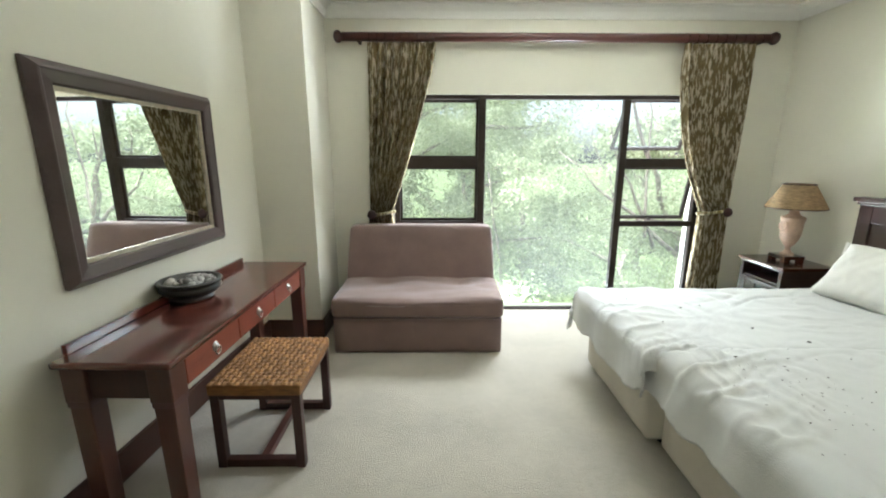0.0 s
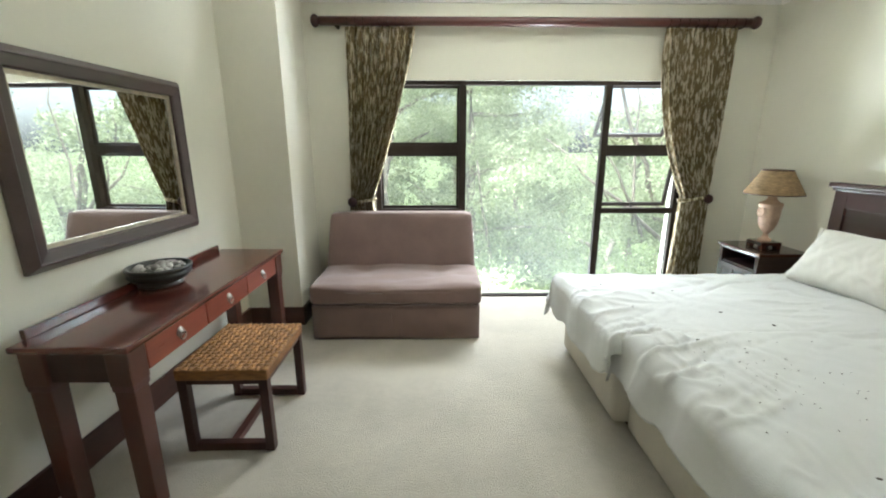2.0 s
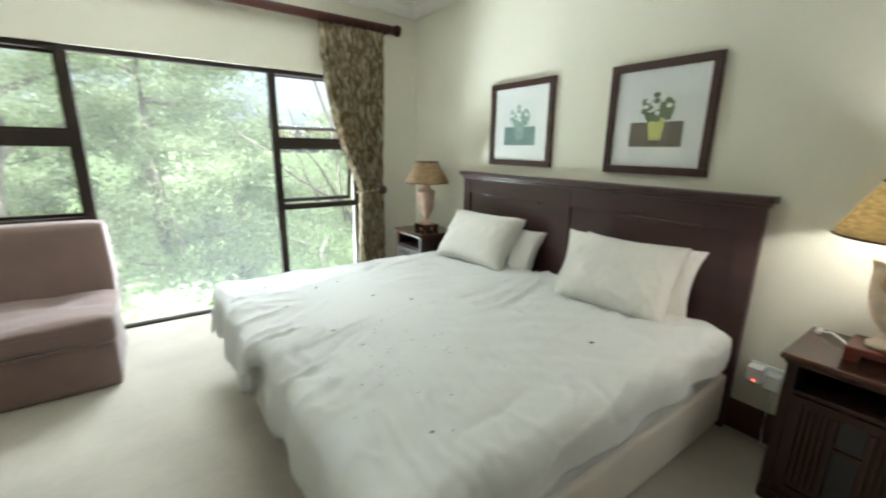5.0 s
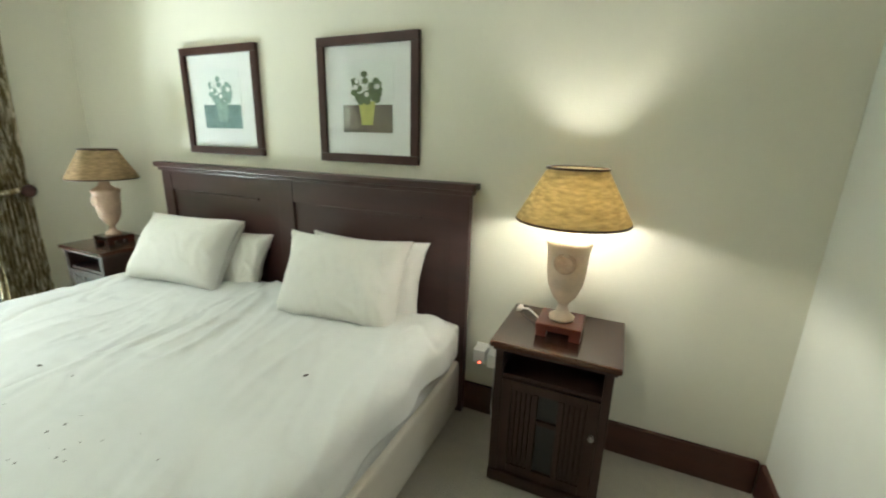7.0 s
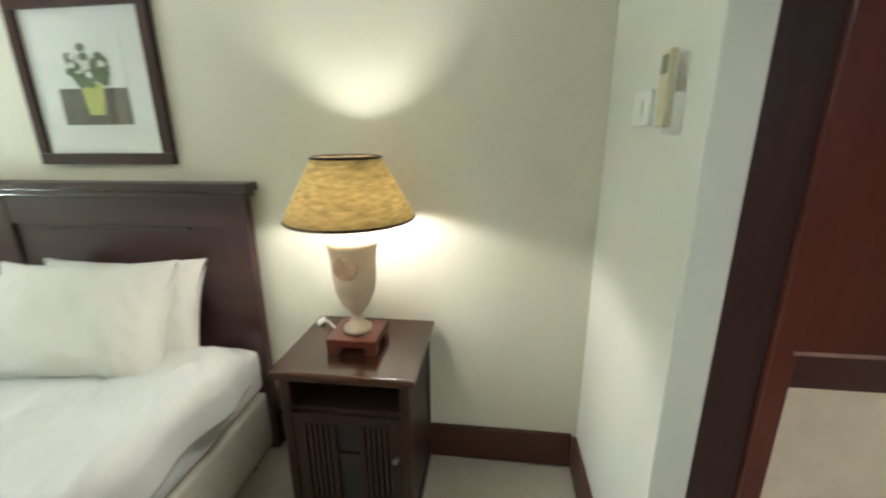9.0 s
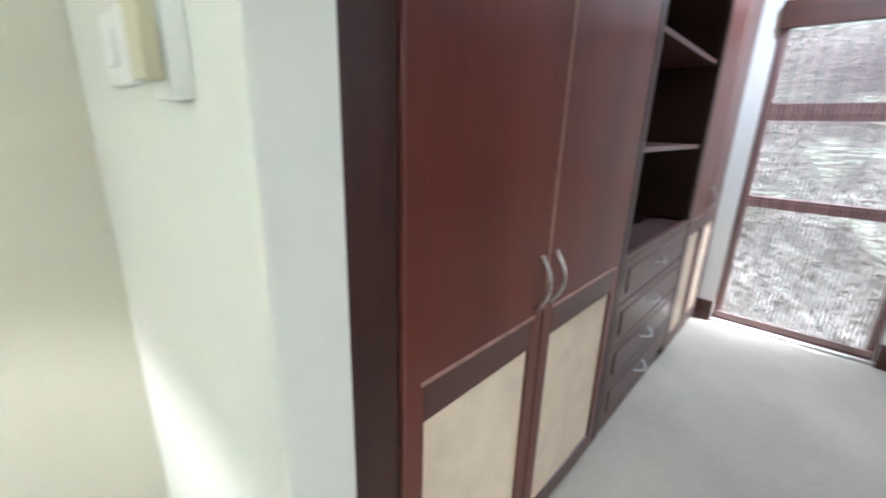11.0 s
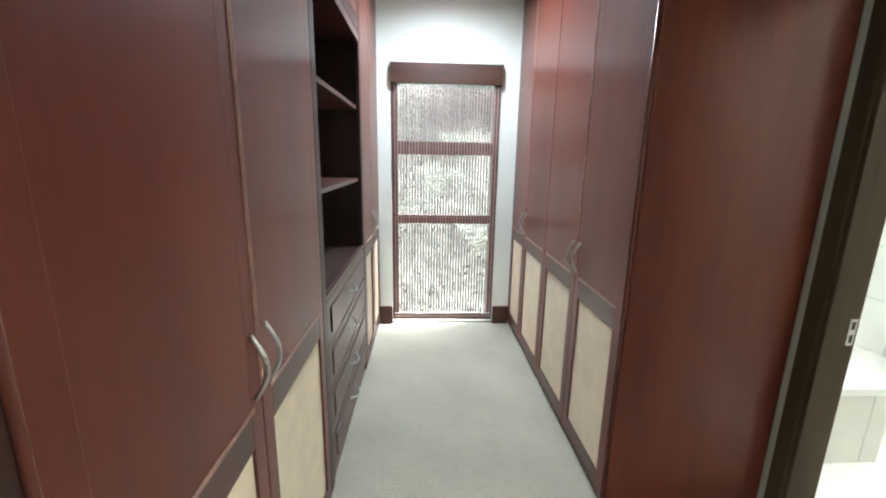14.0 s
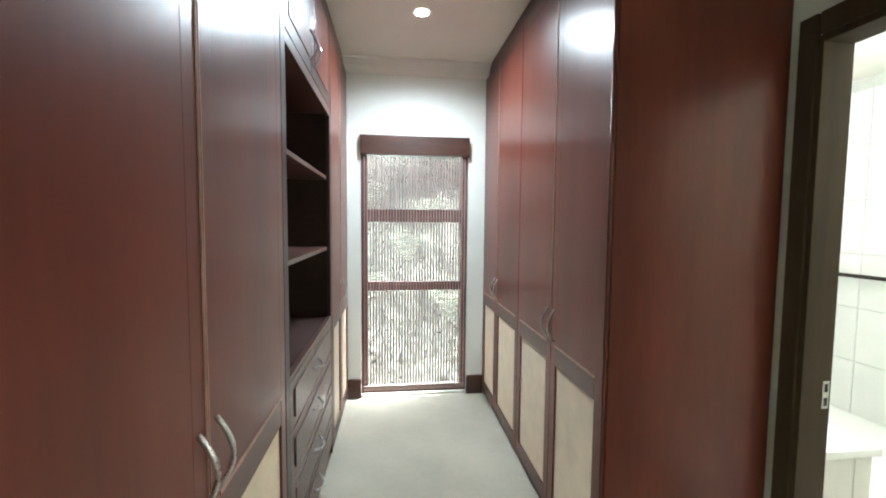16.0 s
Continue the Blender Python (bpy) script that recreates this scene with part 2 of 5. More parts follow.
def part(name, bm, material, parent=None, label="", smooth=False):
    """Links a bmesh as one mesh object, under a thing or a part if one is given."""
    me = bpy.data.meshes.new(name)
    bmesh.ops.recalc_face_normals(bm, faces=bm.faces)
    bm.to_mesh(me)
    bm.free()
    me.materials.append(material)
    if smooth:
        me.shade_smooth()
    ob = new(name, me)
    if parent is not None:
        ob.parent = parent
        inv = Matrix.Identity(4)
        o = parent
        while o is not None:
            inv = inv @ o.matrix_basis.inverted()
            o = o.parent
        ob.matrix_parent_inverse = Matrix.Identity(4)
        ob.matrix_basis = inv
    if label:
        ob["label"] = label
    return ob


def thing(name, at, label, category, group=""):
    """An Empty at a thing's base."""
    ob = new(name)
    ob.empty_display_size = 0.05
    ob.matrix_basis = Matrix.Translation(at)
    return tagged(ob, label, category, group)


def structure(name, bm, material, label="", category=""):
    return tagged(part(name, bm, material), label, category, kind="structure")


# ---- structure ----
XL, XR, YB, YW, ZC = 0.28, 4.72, 1.80, 6.16, 2.66
WX0, WX1, WZ = 1.30, 4.10, 1.97   # window opening
EY, EX0, EX1, EZ = -1.42, 3.235, 4.09, 2.09
structure("floor", box(XL - 0.2, 5.1, EY - 0.2, YW + 0.2, -0.12, 0), CARPET, "cream loop pile carpet over the whole floor", "carpet")
structure("ceiling_dressing", box(XL - 0.2, 5.1, EY - 0.2, 1.80, ZC, ZC + 0.12), CEIL, "plain white plaster ceiling", "ceiling")
structure("ceiling", box(XL - 0.2, 5.1, 1.80, YW + 0.22, ZC, ZC + 0.12), CEILB, "plain off-white painted plaster ceiling", "ceiling")


def skewed(ob):
    """Turns a piece along the west wall with that wall, which is not quite square to the window."""
    for v in ob.data.vertices:
        v.co.x += 0.0437 * (v.co.y - 4.485)
    return ob


skewed(structure("wall_west", box(XL - 0.2, XL, YB - 0.2, YW + 0.22, 0, ZC), WALL, "plain cream painted plaster wall", "wall"))
structure("wall_pier", box(XL, 0.757, 5.565, YW, 0, ZC, b=0.004), WALL, "cream plastered pier beside the window", "wall")
bm = box(XL, WX0, YW, YW + 0.22, 0, ZC)
bx(bm, WX1, XR, YW, YW + 0.22, 0, ZC)
bx(bm, WX0, WX1, YW, YW + 0.22, WZ, ZC)
structure("wall_north", bm, WALL, "cream plastered wall around the large window", "wall")
structure("wall_east", box(XR, XR + 0.2, 1.72, YW + 0.22, 0, ZC), WALL, "plain cream painted wall behind the beds", "wall")
structure("wall_nib", box(4.04, XR, 1.753, 1.833, 0, ZC, b=0.006), WALL_D, "pale plastered nib wall with light switch", "wall")
structure("wall_dressing_east", box(XR, XR + 0.2, EY, 1.72, 0, ZC), WALL_D, "pale wall behind the wardrobes", "wall")
bm = box(2.2, EX0, EY - 0.2, EY, 0, ZC)
bx(bm, EX1, XR + 0.2, EY - 0.2, EY, 0, ZC)
bx(bm, EX0, EX1, EY - 0.2, EY, EZ, ZC)
structure("wall_south", bm, WALL_D, "pale green-white wall around the narrow window", "wall")
bm = box(2.28, 2.40, EY, 0.60, 0, ZC)
bx(bm, 2.28, 2.40, 1.36, YB, 0, ZC)
bx(bm, 2.28, 2.40, 0.60, 1.36, 2.06, ZC)
structure("wall_bathroom", bm, WALL_D, "pale wall with the bathroom doorway", "wall")
# unseen wall, added to keep bedroom daylight off the wardrobe end panel
structure("wall_return_assumed", box(2.40, 3.10, 1.68, YB, 0, ZC, b=0.005), WALL, "assumed cream return wall beside the dressing room opening, out of view", "wall")
structure("wall_back", box(XL - 0.2, 2.40, YB - 0.12, YB, 0, ZC), WALL, "plain cream wall", "wall")


def cornice(name, p, q, inward, drop=0.10):
    """A moulded cornice along a wall from p to q; inward is the unit way into the room."""
    p, q, w = Vector((*p, 0)), Vector((*q, 0)), Vector((*inward, 0))
    prof = [(0, ZC - drop), (0.012, ZC - drop), (0.016, ZC - drop * 0.8), (0.03, ZC - drop * 0.5), (0.06, ZC - drop * 0.22), (0.085, ZC - drop * 0.14), (0.09, ZC - 0.001), (0, ZC - 0.001)]
    bm = bmesh.new()
    a = [bm.verts.new(p + w * d + Vector((0, 0, z))) for d, z in prof]
    b = [bm.verts.new(q + w * d + Vector((0, 0, z))) for d, z in prof]
    for i in range(len(prof)):
        j = (i + 1) % len(prof)
        bm.faces.new((a[i], a[j], b[j], b[i]))
    bm.faces.new(a), bm.faces.new(b[::-1])
    return structure(name, bm, COVE, "white moulded plaster cornice", "cornice")


cornice("trim_cornice_1", (0.757, YW), (XR, YW), (0, -1))
cornice("trim_cornice_2", (XR, YW), (XR, 1.833), (-1, 0))
cornice("trim_cornice_3", (0.757, 5.565), (0.757, YW), (1, 0))
cornice("trim_cornice_4", (XL, 5.565), (0.757, 5.565), (0, -1))
skewed(cornice("trim_cornice_5", (XL, YB), (XL, 5.565), (1, 0)))
cornice("trim_cornice_6", (XR, 1.833), (4.04, 1.833), (0, 1))
cornice("trim_cornice_7", (2.40, EY), (XR, EY), (0, 1))


def skirting(name, x0, x1, y0, y1, h=0.155):
    bm = box(x0, x1, y0, y1, 0.001, h, b=0.006)
    return structure(name, bm, SKIRT, "dark stained timber skirting board", "skirting")


skewed(skirting("baseboard_1", XL, XL + 0.02, YB, 5.545))
skirting("baseboard_2", XL, 0.777, 5.545, 5.565)
skirting("baseboard_3", 0.757, 0.777, 5.565, YW)
skirting("baseboard_4", 0.777, 1.30, YW - 0.02, YW)
skirting("baseboard_5", XR - 0.02, XR, 1.853, YW)
skirting("baseboard_6", 4.04, XR - 0.02, 1.833, 1.853)
skirting("baseboard_7", 4.09, 4.195, EY, EY + 0.025)
skirting("baseboard_8", 3.10, 3.235, EY, EY + 0.025)


# ---- bedroom window ----
win = tagged(new("window_1"), "full-height bronze framed window with two open sashes", "window", kind="structure")
FY0, FY1 = YW + 0.02, YW + 0.075


def bar(x0, x1, z0, z1, y0=FY0, y1=FY1, parent=win, name="frame_bar"):
    return part(name, box(x0, x1, y0, y1, z0, z1, b=0.004), FRAME, parent)


bar(WX0, WX0 + 0.05, 0, WZ)
bar(WX1 - 0.05, WX1, 0, WZ)
bar(WX0 + 0.05, WX1 - 0.05, WZ - 0.035, WZ)
bar(WX0 + 0.05, WX1 - 0.05, 0.0, 0.018)
for x0, x1 in ((2.055, 2.118), (3.33, 3.388)):
    bar(x0, x1, 0.018, WZ - 0.035)
for x0, x1 in ((WX0 + 0.05, 2.055), (3.388, WX1 - 0.05)):
    bar(x0, x1, 1.355, 1.435)
    bar(x0, x1, 0.815, 0.865)


def pane(x0, x1, z0, z1, y=YW + 0.05):
    ob = part("pane", box(x0, x1, y, y + 0.005, z0, z1), GLASS, win)
    ob.visible_shadow = False


pane(2.118, 3.33, 0.018, WZ - 0.035)
for x0, x1 in ((WX0 + 0.05, 2.055), (3.388, WX1 - 0.05)):
    pane(x0, x1, 0.018, 0.815)


def sash(x0, x1, z0, z1, tilt):
    """A top-hung sash with a thin frame, swung out by tilt degrees."""
    s = new("sash")
    s.parent = win
    s.matrix_basis = pose((x0 + x1) / 2, YW + 0.078, z1, tilt, 0, 0)
    w, h = (x1 - x0) / 2, z1 - z0
    for a in ((-w, -w + 0.028, -h, 0), (w - 0.028, w, -h, 0), (-w + 0.028, w - 0.028, -0.03, 0), (-w + 0.028, w - 0.028, -h, -h + 0.032)):
        o = part("sash_bar", box(a[0], a[1], 0, 0.03, a[2], a[3], b=0.003), FRAME)
        o.parent = s
    o = part("sash_pane", box(-w + 0.028, w - 0.028, 0.012, 0.017, -h + 0.032, -0.03), GLASS)
    o.parent = s
    o.visible_shadow = False
    o = part("stay", box(-0.012, 0.012, -0.03, 0.0, -h + 0.0, -h + 0.014, b=0.002), FRAME)
    o.parent = s


sash(WX0 + 0.04, 2.065, 1.425, WZ - 0.025, 0)
sash(WX0 + 0.04, 2.065, 0.855, 1.365, 0)
sash(3.378, WX1 - 0.04, 1.425, WZ - 0.025, 33)
sash(3.378, WX1 - 0.04, 0.855, 1.365, 11)

# ---- dressing room window ----
win2 = tagged(new("window_2"), "narrow red timber window with three panes", "window", kind="structure")
for a in ((EX0, EX0 + 0.05, 0.02, EZ), (EX1 - 0.05, EX1, 0.02, EZ), (EX0 + 0.05, EX1 - 0.05, EZ - 0.05, EZ), (EX0 + 0.05, EX1 - 0.05, 0.02, 0.06),
          (EX0 + 0.05, EX1 - 0.05, 1.42, 1.52), (EX0 + 0.05, EX1 - 0.05, 0.865, 0.935)):
    part("frame_bar", box(a[0], a[1], EY - 0.09, EY - 0.03, a[2], a[3], b=0.004), REDBROWN, win2)
for z0, z1 in ((0.06, 0.865), (0.935, 1.42), (1.52, EZ - 0.05)):
    o = part("pane", box(EX0 + 0.05, EX1 - 0.05, EY - 0.065, EY - 0.06, z0, z1), GLASS, win2)
    o.visible_shadow = False
part("sill", box(EX0, EX1, EY - 0.2, EY - 0.0, 0.0, 0.02, b=0.004), COVE, win2, "white painted sill")


# ---- bedroom furniture ----
def dressing_table():
    """Long table along the west wall."""
    x0, x1, y0, y1, zt = XL + 0.055, 0.768, 3.775, 5.222, 0.73
    t = thing("dressing_table", ((x0 + x1) / 2, (y0 + y1) / 2, 0), "long narrow red mahogany dressing table with three drawers", "table")
    part("tabletop", box(x0, x1, y0, y1, zt - 0.026, zt, b=0.009), MAHOGX, t, "polished mahogany top")
    part("upstand", box(x0, x0 + 0.02, y0 + 0.06, 4.40, zt, zt + 0.04, b=0.004), MAHOGX, t)
    part("upstand", box(x0, x0 + 0.02, 4.72, y1 - 0.06, zt, zt + 0.04, b=0.004), MAHOGX, t)
    w = 0.088
    for lx in (x0 + 0.02, x1 - w - 0.014):
        for ly in (y0 + 0.014, y1 - w - 0.014):
            bm = box(lx + 0.006, lx + w - 0.006, ly + 0.006, ly + w - 0.006, 0.0, zt - 0.18, b=0.004)
            for v in bm.verts:
                if v.co.z < 0.2:
                    v.co.x += (lx + w / 2 - v.co.x) * 0.10
                    v.co.y += (ly + w / 2 - v.co.y) * 0.10
            bx(bm, lx, lx + w, ly, ly + w, zt - 0.165, zt - 0.026, b=0.004)
            leg = part("leg", bm, LEGWOOD, t)
            part("leg_collar", box(lx + 0.002, lx + w - 0.002, ly + 0.002, ly + w - 0.002, zt - 0.188, zt - 0.165, b=0.004), REDBROWN, leg)
    part("back_apron", box(x0 + 0.03, x0 + 0.05, y0 + 0.1, y1 - 0.1, zt - 0.15, zt - 0.026), DARKX, t)
    for yy in (y0 + 0.03, y1 - 0.055):
        part("side_apron", box(x0 + 0.108, x1 - w - 0.014, yy, yy + 0.022, zt - 0.155, zt - 0.026, b=0.002), DARKWOOD, t)
    part("rail", box(x1 - 0.05, x1 - 0.034, y0 + 0.1, y1 - 0.1, zt - 0.15, zt - 0.026), DARKX, t)
    step = (y1 - y0 - 0.21) / 3
    for i in range(3):
        a = y0 + 0.105 + i * step
        d = part("drawer_front", box(x1 - 0.036, x1 - 0.018, a + 0.005, a + step - 0.005, zt - 0.145, zt - 0.032, b=0.003), CHERRY, t, "red mahogany drawer front")
        ym = a + step / 2
        bm = lathe([(0.001, 0.0), (0.024, 0.0), (0.021, 0.004), (0.008, 0.006), (0.007, 0.016), (0.001, 0.018)], 14)
        for v in bm.verts:
            v.co = Vector((x1 - 0.018 + v.co.z, ym + v.co.x, zt - 0.083 + v.co.y))
        ring = [(x1 - 0.007, ym + 0.019 * math.sin(k * math.pi / 8), zt - 0.098 + 0.019 * math.cos(k * math.pi / 8)) for k in range(17)]
        part("ring_pull", bm, BRASSY, d, "antique metal ring pull", True)
        part("ring", tube(ring, 0.0035, 6), BRASSY, d, "", True)
    t.matrix_basis = t.matrix_basis @ pose(0, 0, 0, 0, 0, -1.0)
    return t


LEGWOOD = mat("red_stained_leg_wood", (0.080, 0.027, 0.018), 0.34, 0.22, 2.2, 0.02, 60, stretch=(6, 6, 0.4), coat=0.2)
RUSHBASE = mat("rush_seat_edge", (0.24, 0.105, 0.03), 0.6, 0.4, 20, 0.4, 120, stretch=(1, 1, 5))
CHERRY = mat("red_drawer_wood", (0.24, 0.060, 0.036), 0.3, 0.2, 2.2, 0.02, 60, stretch=(6, 0.35, 6), coat=0.3)


def stool():
    x0, x1, y0, y1, zt = 0.652, 1.076, 4.118, 4.622, 0.44
    t = thing("stool", ((x0 + x1) / 2, (y0 + y1) / 2, 0), "low dark wooden stool with woven rush seat", "stool")
    part("seat", box(x0, x1, y0, y1, zt - 0.058, zt - 0.006, b=0.010), RUSHBASE, t, "brown woven rush seat")
    q = 0.042
    for ly in (y0 + 0.004, y1 - q - 0.004):
        for lx in (x0 + 0.006, x1 - q - 0.006):
            part("leg", box(lx, lx + q, ly, ly + q, 0.0, zt - 0.058, b=0.004), DARKWOOD, t)
        part("bottom_rail", box(x0 + q + 0.006, x1 - q - 0.006, ly + 0.002, ly + q - 0.002, 0.002, 0.044, b=0.004), DARKWOOD, t)
        part("top_rail", box(x0 + q + 0.006, x1 - q - 0.006, ly + 0.002, ly + q - 0.002, zt - 0.080, zt - 0.0585, b=0.003), DARKWOOD, t)
    xm = (x0 + x1) / 2
    part("stretcher", box(xm - 0.018, xm + 0.018, y0 + q, y1 - q, 0.004, 0.040, b=0.003), DARKX, t)
    for lx in (x0 + 0.010, x1 - 0.040):
        part("apron", box(lx, lx + 0.03, y0 + q + 0.004, y1 - q - 0.004, zt - 0.082, zt - 0.0585, b=0.002), DARKX, t)
    # over-and-under strands of the seat
    w = 0.0290
    nx, ny = int((x1 - x0) / w), int((y1 - y0) / w)
    sx, sy = (x1 - x0) / nx, (y1 - y0) / ny
    me = []
    for flip in (0, 1):
        bm = bmesh.new()
        a, c = (sx * 0.56, sy * 0.36) if flip else (sx * 0.36, sy * 0.56)
        seg = 4
        rows = []
        for i in range(seg + 1):
            u = -1 + 2 * i / seg
            h = 0.008 * (1 - u * u)
            if flip:
                rows.append([bm.verts.new((u * a, -c, h * 0.6)), bm.verts.new((u * a, 0, h + 0.002)), bm.verts.new((u * a, c, h * 0.6))])
            else:
                rows.append([bm.verts.new((-a, u * c, h * 0.6)), bm.verts.new((0, u * c, h + 0.002)), bm.verts.new((a, u * c, h * 0.6))])
        for r, q in zip(rows, rows[1:]):
            for k in range(2):
                bm.faces.new((r[k], r[k + 1], q[k + 1], q[k]))
        bmesh.ops.recalc_face_normals(bm, faces=bm.faces)
        if bm.faces[0].normal.z < 0:
            bmesh.ops.reverse_faces(bm, faces=bm.faces)
        m = bpy.data.meshes.new("strand")
        bm.to_mesh(m)
        bm.free()
        m.materials.append(WEAVE)
        me.append(m)
    for j in range(ny):
        for i in range(nx):
            o = new("strand", me[(i + j) % 2])
            o.parent = t
            o.matrix_basis = Matrix.Translation(Vector((x0 + (i + 0.5) * sx, y0 + (j + 0.5) * sy, zt - 0.0055)) - t.location)
    return t


def mirror():
    x, y0, y1, z0, z1 = XL, 3.968, 5.036, 0.934, 1.785
    t = thing("wall_mirror", (x, (y0 + y1) / 2, z0), "large wall mirror in a dark moulded wooden frame", "mirror")
    f = 0.085
    prof = [(0, 0.0), (0, 0.018), (0.008, 0.026), (0.026, 0.044), (0.032, 0.046), (0.038, 0.042), (0.078, 0.036), (f, 0.030), (f, 0.0)]

    def side(a, b, inn):
        """One mitred side from corner a to corner b; inn points to the centre, along both axes."""
        bm = bmesh.new()
        ra, rb = [], []
        for d, h in prof:
            ra.append(bm.verts.new((x + h, a[0] + inn[0][0] * d, a[1] + inn[0][1] * d)))
            rb.append(bm.verts.new((x + h, b[0] + inn[1][0] * d, b[1] + inn[1][1] * d)))
        for i in range(len(prof) - 1):
            bm.faces.new((ra[i], ra[i + 1], rb[i + 1], rb[i]))
        return part("frame_side", bm, MFRAME, t)
    c = [(y0, z0), (y1, z0), (y1, z1), (y0, z1)]
    s = [(1, 1), (-1, 1), (-1, -1), (1, -1)]
    for i in range(4):
        j = (i + 1) % 4
        side(c[i], c[j], (s[i], s[j]))
    g = f + 0.018
    for a in ((y0 + f, y1 - f, z0 + f, z0 + g), (y0 + f, y1 - f, z1 - g, z1 - f), (y0 + f, y0 + g, z0 + g, z1 - g), (y1 - g, y1 - f, z0 + g, z1 - g)):
        part("gilt_slip", box(x, x + 0.016, *a, b=0.002), GILT, t, "thin silver gilt slip")
    part("glass", box(x, x + 0.008, y0 + g, y1 - g, z0 + g, z1 - g), MIRROR, t, "clear mirror glass")
    t.matrix_basis = t.matrix_basis @ pose(0.004, 0, 0, 0, 0, -2.6)


def bowl():
    c = (0.425, 4.475, 0.7305)
    t = thing("bowl", c, "round dark glazed bowl filled with grey pebbles, on the dressing table", "bowl")
    part("bowl_body", lathe([(0.001, 0.0), (0.092, 0.0), (0.104, 0.006), (0.100, 0.016), (0.088, 0.022), (0.120, 0.034), (0.143, 0.056), (0.141, 0.072), (0.136, 0.078), (0.147, 0.086), (0.150, 0.096), (0.143, 0.102), (0.130, 0.100), (0.126, 0.08), (0.10, 0.06), (0.001, 0.056)], 40, c), BOWL, t, "", True)
    rnd = random.Random(4)
    for i in range(34):
        a, r = rnd.uniform(0, 6.28), 0.105 * math.sqrt(rnd.random())
        bm = bmesh.new()
        bmesh.ops.create_icosphere(bm, subdivisions=1, radius=rnd.uniform(0.015, 0.027))
        for v in bm.verts:
            v.co *= rnd.uniform(0.85, 1.15)
            v.co.z *= 0.7
            v.co += Vector((c[0] + r * math.cos(a), c[1] + r * math.sin(a), c[2] + 0.082 + 0.016 * rnd.random() + 0.012 * (1 - r / 0.1)))
        part("pebble", bm, STONE, t, "", True)


def soft_box(x0, x1, y0, y1, z0, z1, r=0.05, puff=0.02, n=14, wob=0.006, seed=0):
    """A stuffed block: a rounded box whose faces swell a little."""
    bm = bmesh.new()
    bmesh.ops.create_cube(bm, size=2)
    bmesh.ops.subdivide_edges(bm, edges=bm.edges, cuts=n, use_grid_fill=True)
    h = Vector(((x1 - x0) / 2, (y1 - y0) / 2, (z1 - z0) / 2))
    c = Vector(((x0 + x1) / 2, (y0 + y1) / 2, (z0 + z1) / 2))
    for v in bm.verts:
        p = Vector((v.co.x * h.x, v.co.y * h.y, v.co.z * h.z))
        core = Vector([max(-h[i] + r, min(h[i] - r, p[i])) for i in range(3)])
        d = p - core
        if d.length > 1e-6:
            p = core + d.normalized() * r
        u = v.co
        p.x += u.x * puff * (1 - u.y ** 4) * (1 - u.z ** 4) if abs(u.x) > 0.98 else 0
        p.y += u.y * puff * (1 - u.x ** 4) * (1 - u.z ** 4) if abs(u.y) > 0.98 else 0
        p.z += u.z * puff * (1 - u.x ** 4) * (1 - u.y ** 4) if abs(u.z) > 0.98 else 0
        q = (p + c) * 5 + Vector((seed, 0, 0))
        v.co = p + c + wob * Vector(noise.noise_vector(q))
    return bm


def sofa():
    x0, x1, yf = 0.915, 2.182, 5.275
    t = thing("sofa", ((x0 + x1) / 2, 5.7, 0), "armless mauve fabric sleeper sofa under the window", "sofa")
    part("base", soft_box(x0 + 0.005, x1 - 0.005, yf, 5.97, 0.0, 0.275, 0.02, 0.0, 10, 0.003), SOFA, t, "", True)
    bm = soft_box(x0, x1, yf - 0.004, 5.93, 0.279, 0.435, 0.034, 0.010, 26, 0.007, 3)
    for v in bm.verts:
        if v.co.z > 0.385:
            for cx, cy, deep, wide in ((1.25, 5.66, 0.034, 0.11), (1.88, 5.68, 0.036, 0.10), (1.55, 5.36, 0.018, 0.30), (2.05, 5.55, 0.012, 0.08)):
                d = (Vector((v.co.x, v.co.y)) - Vector((cx, cy))).length
                v.co.z -= deep * math.exp(-(d / wide) ** 2)
            v.co.z += 0.010 * noise.noise(Vector((v.co.x * 4.0, v.co.y * 9.0, 4.4)))
    part("seat_cushion", bm, SOFA, t, "", True)
    bm = soft_box(x0 + 0.005, x1 - 0.005, 5.78, 5.93, 0.36, 0.858, 0.022, 0.010, 16, 0.004, 7)
    for v in bm.verts:
        v.co.y += (v.co.z - 0.36) * 0.30
        k = (v.co.z - 0.36) / 0.535
        v.co.x = (x0 + x1) / 2 + (v.co.x - (x0 + x1) / 2) * (1 - 0.035 * k)
    part("backrest", bm, SOFA, t, "", True)
    part("pull_tab", box(1.50, 1.515, yf - 0.006, yf + 0.002, 0.12, 0.27, b=0.002), SOFA, t)
    part("seam", tube([(x0 + 0.01, yf - 0.006, 0.277), (x1 - 0.01, yf - 0.006, 0.277)], 0.005, 6), SOFA, t, "", True)


